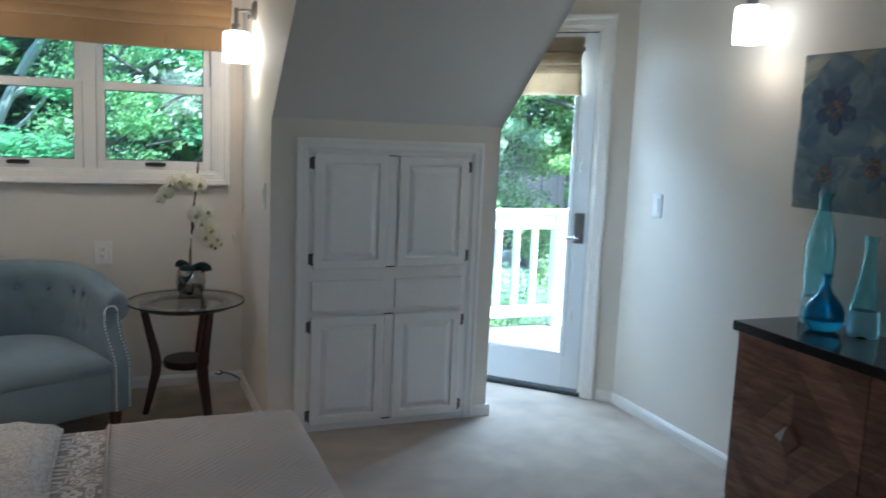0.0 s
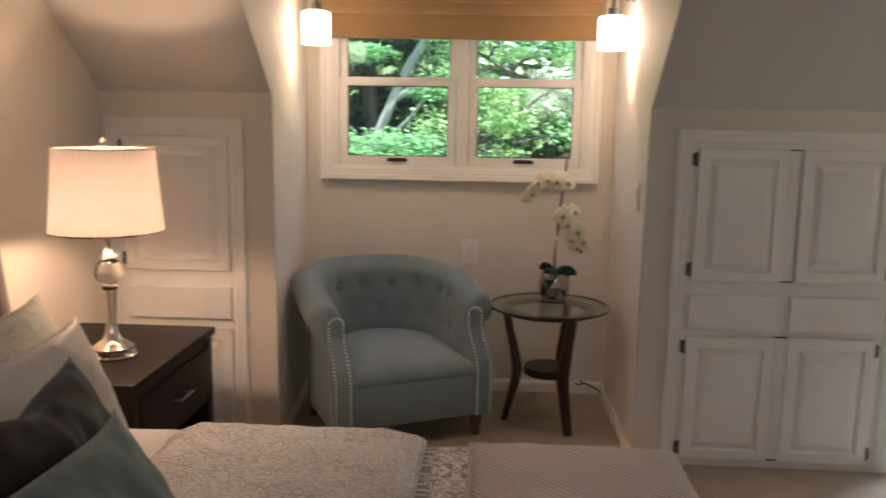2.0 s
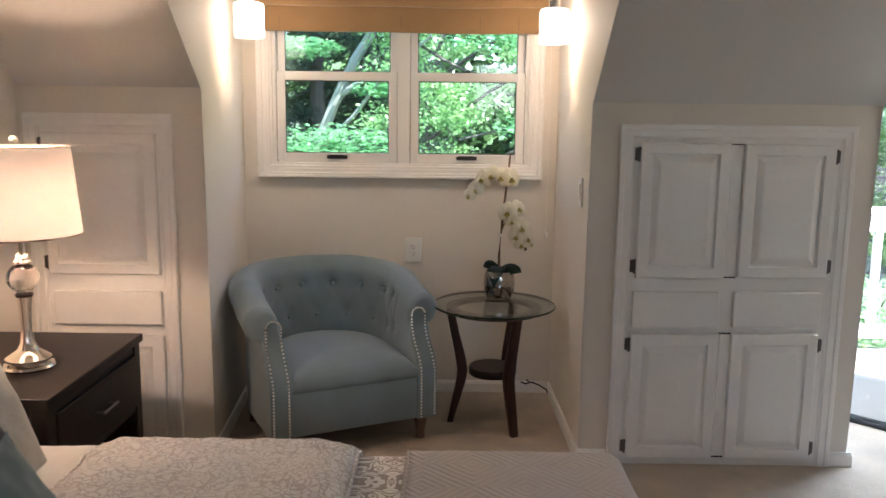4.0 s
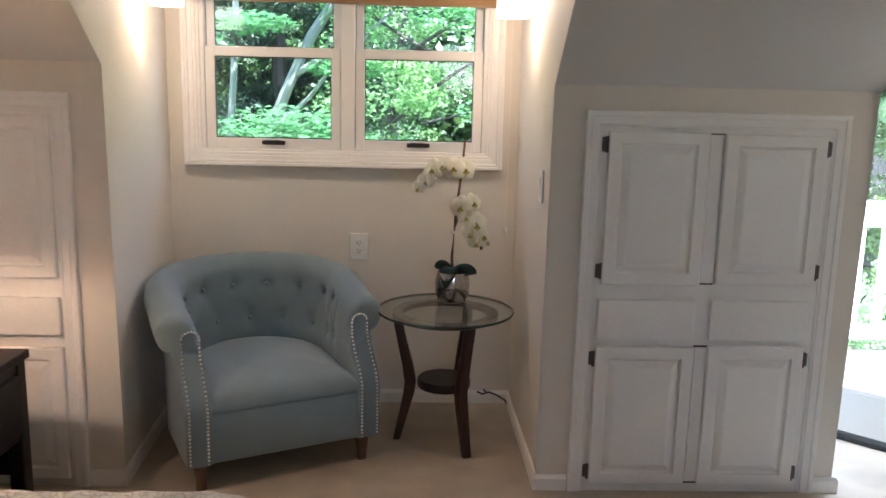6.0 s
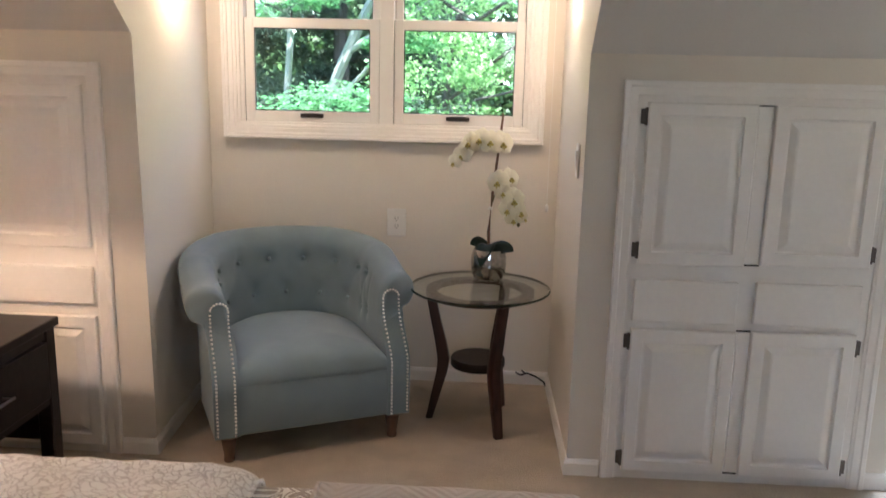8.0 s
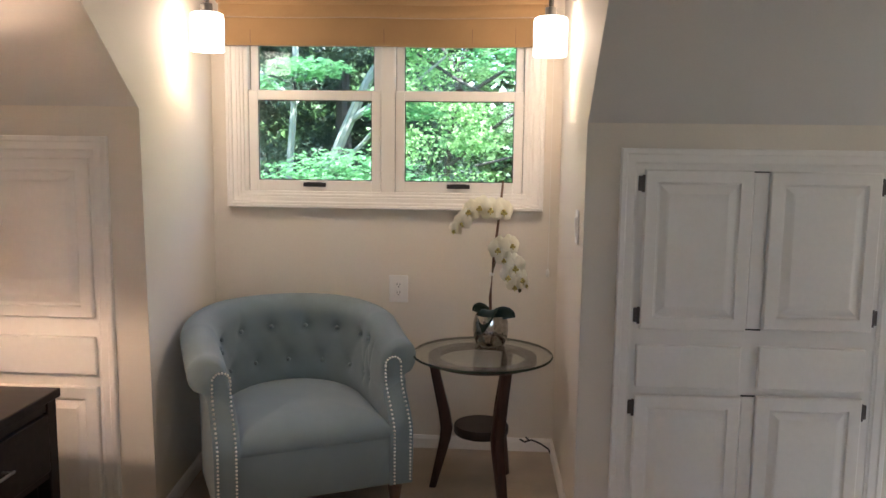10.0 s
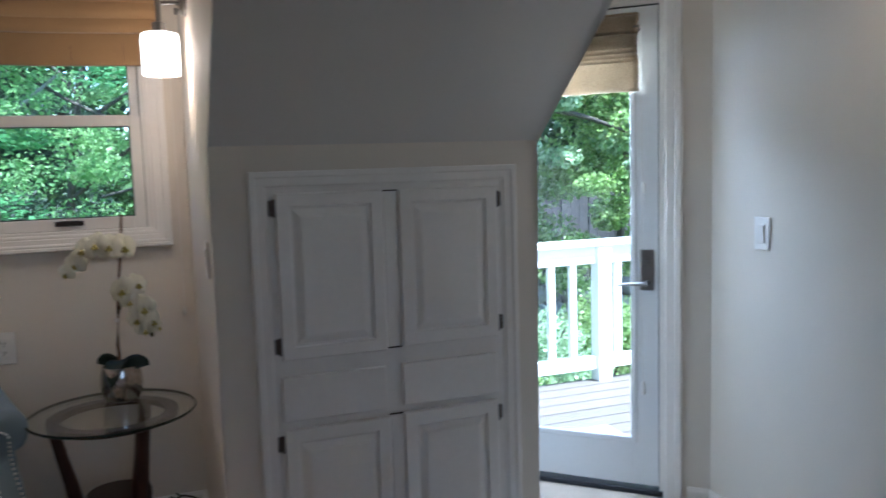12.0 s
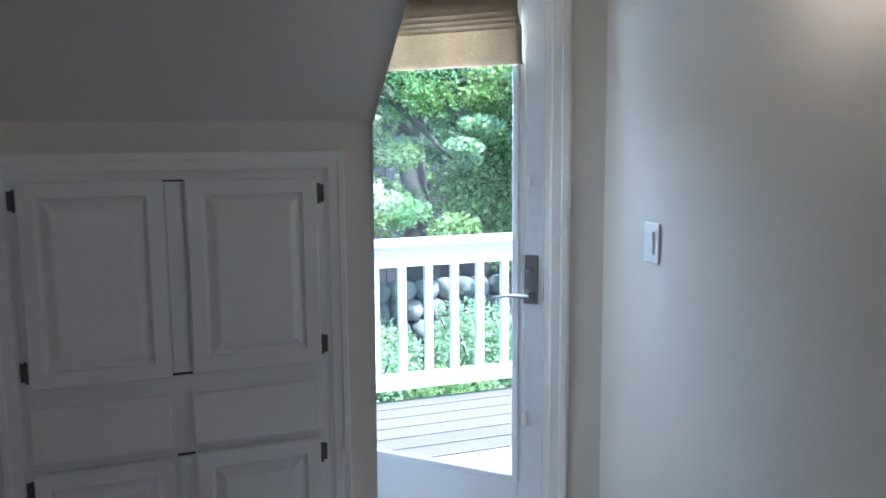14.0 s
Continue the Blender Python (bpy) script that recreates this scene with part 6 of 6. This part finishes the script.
for name, x0, y0, mat, n, size, zz in (("conifer", -3.6, 11.5, DARKL, 100000, 0.055, (0.3, 6.5)), ("conifer", -1.7, 12.4, DARKL, 150000, 0.075, (0.3, 5.5)), ("conifer", 4.4, 12.8, DARKL, 70000, 0.055, (0.3, 5.0)), ("conifer", -7.2, 11.0, DARKL, 60000, 0.06, (0.3, 6.0))):
    t = thing(name, (x0, y0, G), "dark evergreen tree behind the maple", "tree", "evergreens")
    limb(t, "trunk", [(0, 0, 0), (0.05, 0, 2.5), (0, 0.05, 6.5)], 0.16, 0.04, BARK)
    for k in range(10):
        z = 0.8 + k * 0.5
        a = k * 2.4
        limb(t, "limb", [(0, 0, z), (0.7 * math.cos(a), 0.7 * math.sin(a), z + 0.1), (1.5 * math.cos(a), 1.5 * math.sin(a), z - 0.15)], 0.03, 0.008, BARK, 6)
    c, r = spread(110, (-1.7, 1.7), (-1.2, 1.2), zz, 0.55, 0.5)
    crown(t, c, r, n, size, mat, 0.2, 0.3, "drooping dark evergreen foliage")
# woods beyond
far = RNG.uniform(0, 1, (260, 3))
c = np.stack([-26 + 56 * far[:, 0], 16 + 9 * far[:, 1], G + 0.4 + 9.5 * far[:, 2] ** 1.3], 1)
w = tagged(new("far_woods", leaf_mesh("far_woods", clumps(90000, c, np.full((260, 3), 1.5)), 0.22 * RNG.uniform(0.6, 1.4, 90000), WOODS, 0.3, 0.6)), "sunlit green woods beyond the garden", "woods", kind="stuff")
c2 = np.stack([-26 + 56 * far[:, 1], 19 + 9 * far[:, 2], G + 0.2 + 7.5 * far[:, 0] ** 1.2], 1)
tagged(new("far_woods", leaf_mesh("far_woods", clumps(60000, c2, np.full((260, 3), 2.0)), 0.42 * RNG.uniform(0.6, 1.4, 60000), WOODS, 0.3, 0.6)), "dark green woods beyond the garden", "woods", kind="stuff")

# the door's view: fence, dark trunk, leafy shrub tree, low stone wall and clipped bushes
fence = tagged(new("fence"), "weathered grey board fence behind the shrubs", "fence", kind="structure")
board = mesh_of("board", B(-0.070, 0.070, -0.010, 0.010, G, 1.05, 0.003), FENCEW)
for k in range(52):
    b = new("board", board)
    b.parent = fence
    b.location = (1.8 + 0.146 * k, 11.4 + 0.008 * (k % 3), 0.03 * math.sin(k * 1.7))
part("fence_rail", B(1.7, 9.5, 11.43, 11.47, 0.6, 0.69), FENCEW, fence)
lime = thing("shade_tree", (3.72, 9.6, G), "dark-trunked garden tree with fresh green and white leaves", "tree")
limb(lime, "trunk", [(0, 0, 0), (0.03, 0, 1.0), (0.0, 0.05, 2.1), (-0.18, 0.1, 3.4)], 0.17, 0.12, BARK, 12)
for a in ([(0.0, 0.0, 2.2), (-0.5, -0.4, 2.75), (-1.1, -0.8, 3.0), (-1.6, -1.0, 3.5)], [(0.0, 0.0, 2.3), (0.4, -0.5, 2.7), (1.1, -1.0, 2.55), (1.7, -1.2, 2.3)], [(-0.1, 0.0, 2.7), (0.35, -0.4, 3.2), (0.8, -0.6, 3.9)], [(-0.35, -0.3, 2.6), (-0.2, -0.8, 2.3), (0.05, -1.1, 1.95)]):
    limb(lime, "limb", a, 0.060, 0.010, BARK)
c, r = spread(46, (-0.9, 2.8), (-1.5, 0.3), (1.25, 3.3), 0.28, 0.6)
crown(lime, c, r, 26000, 0.062, LIMEL, 0.25, 0.6, "fresh green leaves")
# a paler set of leaves puts the sun's brightness into their colour
c, r = spread(16, (-0.5, 1.9), (-1.8, -0.6), (1.9, 3.1), 0.26, 0.5)
crown(lime, c, r, 8000, 0.066, PALEL, 0.3, 0.6, "leaves coloured pale for the sun on them")
c, r = spread(14, (0.1, 3.0), (-0.5, 0.6), (1.05, 2.2), 0.34, 0.7)
crown(lime, c, r, 7000, 0.07, LIMEL, 0.2, 0.6, "fresh green leaves")
right = thing("leafy_shrub", (5.6, 9.3, G), "tall green shrub in the garden", "shrub")
limb(right, "trunk", [(0, 0, 0), (0.1, 0, 1.0), (0.2, 0, 2.4)], 0.07, 0.03, BARK)
c, r = spread(40, (-1.0, 2.0), (-0.8, 0.8), (0.8, 3.9), 0.42, 0.7)
crown(right, c, r, 15000, 0.075, LIMEL, 0.25, 0.6, "fresh green leaves")


def bush(x, y, top, rad, mat, n, size, label):
    t = thing("clipped_bush", (x, y, G), label, "shrub", "low garden shrubs")
    for k in range(5):
        a = k * 1.26
        limb(t, "twig", [(0, 0, 0), (0.3 * rad * math.cos(a), 0.3 * rad * math.sin(a), 0.4 * (top - G)), (0.7 * rad * math.cos(a), 0.7 * rad * math.sin(a), 0.8 * (top - G))], 0.014, 0.004, BARK, 6)
    h = (top - G) / 2
    cs = [(rad * 0.5 * math.cos(k), rad * 0.5 * math.sin(k), h * (0.75 + 0.5 * ((k * 0.37) % 1))) for k in range(9)]
    crown(t, cs, [(rad * 0.6, rad * 0.6, h * 0.72)] * 9, n, size, mat, 0.3, 0.6, "small dense leaves")


bush(3.50, 7.15, 0.26, 0.48, PALEL, 9000, 0.038, "rounded pale green variegated bush below the deck")
bush(2.55, 6.95, 0.10, 0.42, PALEL, 7000, 0.038, "rounded pale green variegated bush below the deck")
bush(4.5, 7.6, 0.20, 0.5, LIMEL, 7000, 0.045, "low green bush in the garden")
bush(3.0, 6.45, -0.12, 0.5, LIMEL, 6000, 0.040, "low green bush at the deck's edge")
bush(2.9, 8.45, -0.15, 0.5, PALEL, 7000, 0.04, "low pale bush before the garden wall")
bush(1.7, 8.2, 0.5, 0.6, LIMEL, 7000, 0.05, "low green bush in the garden")
bush(3.9, 8.3, -0.25, 0.45, LIMEL, 5000, 0.04, "low green bush in the garden")
bl = thing("blossom_shrub", (2.75, 8.2, G), "white-flowering shrub in full sun", "shrub")
limb(bl, "trunk", [(0, 0, 0), (0.1, 0, 0.8), (0.05, -0.05, 1.7)], 0.03, 0.01, BARK)
crown(bl, [(0.05, -0.05, 1.75), (0.20, -0.1, 1.62), (-0.15, 0, 1.65), (-0.4, 0, 1.8)], [(0.24, 0.2, 0.13)] * 4, 1500, 0.06, WHITEB, 0.5, 0.5, "white blossom")
wall = tagged(new("stone_wall"), "low dry-stone garden wall in shade", "garden wall", kind="structure")
stones = []
for k in range(4):
    bm = bmesh.new()
    bmesh.ops.create_icosphere(bm, subdivisions=2, radius=0.5)
    for v in bm.verts:
        v.co = v.co * (1 + 0.22 * noise.noise(v.co * 2.2 + Vector((k * 7, 0, 0))))
        v.co.z = max(-0.36, min(0.36, v.co.z))
    stones.append(mesh_of("stone", bm, STONE, 50))
rs = random.Random(3)
for row in range(4):
    x = 1.2 + rs.uniform(0, 0.2)
    while x < 7.0:
        ln = rs.uniform(0.14, 0.30)
        s = new("stone", stones[rs.randrange(4)])
        s.parent = wall
        s.matrix_basis = pose(x + ln / 2, 9.0 + 0.03 * row, G + 0.10 + 0.19 * row, 0, 0, rs.choice((0, 180)) + rs.uniform(-8, 8)) @ Matrix.Diagonal((ln * 1.06, 0.32, 0.27, 1))
        x += ln
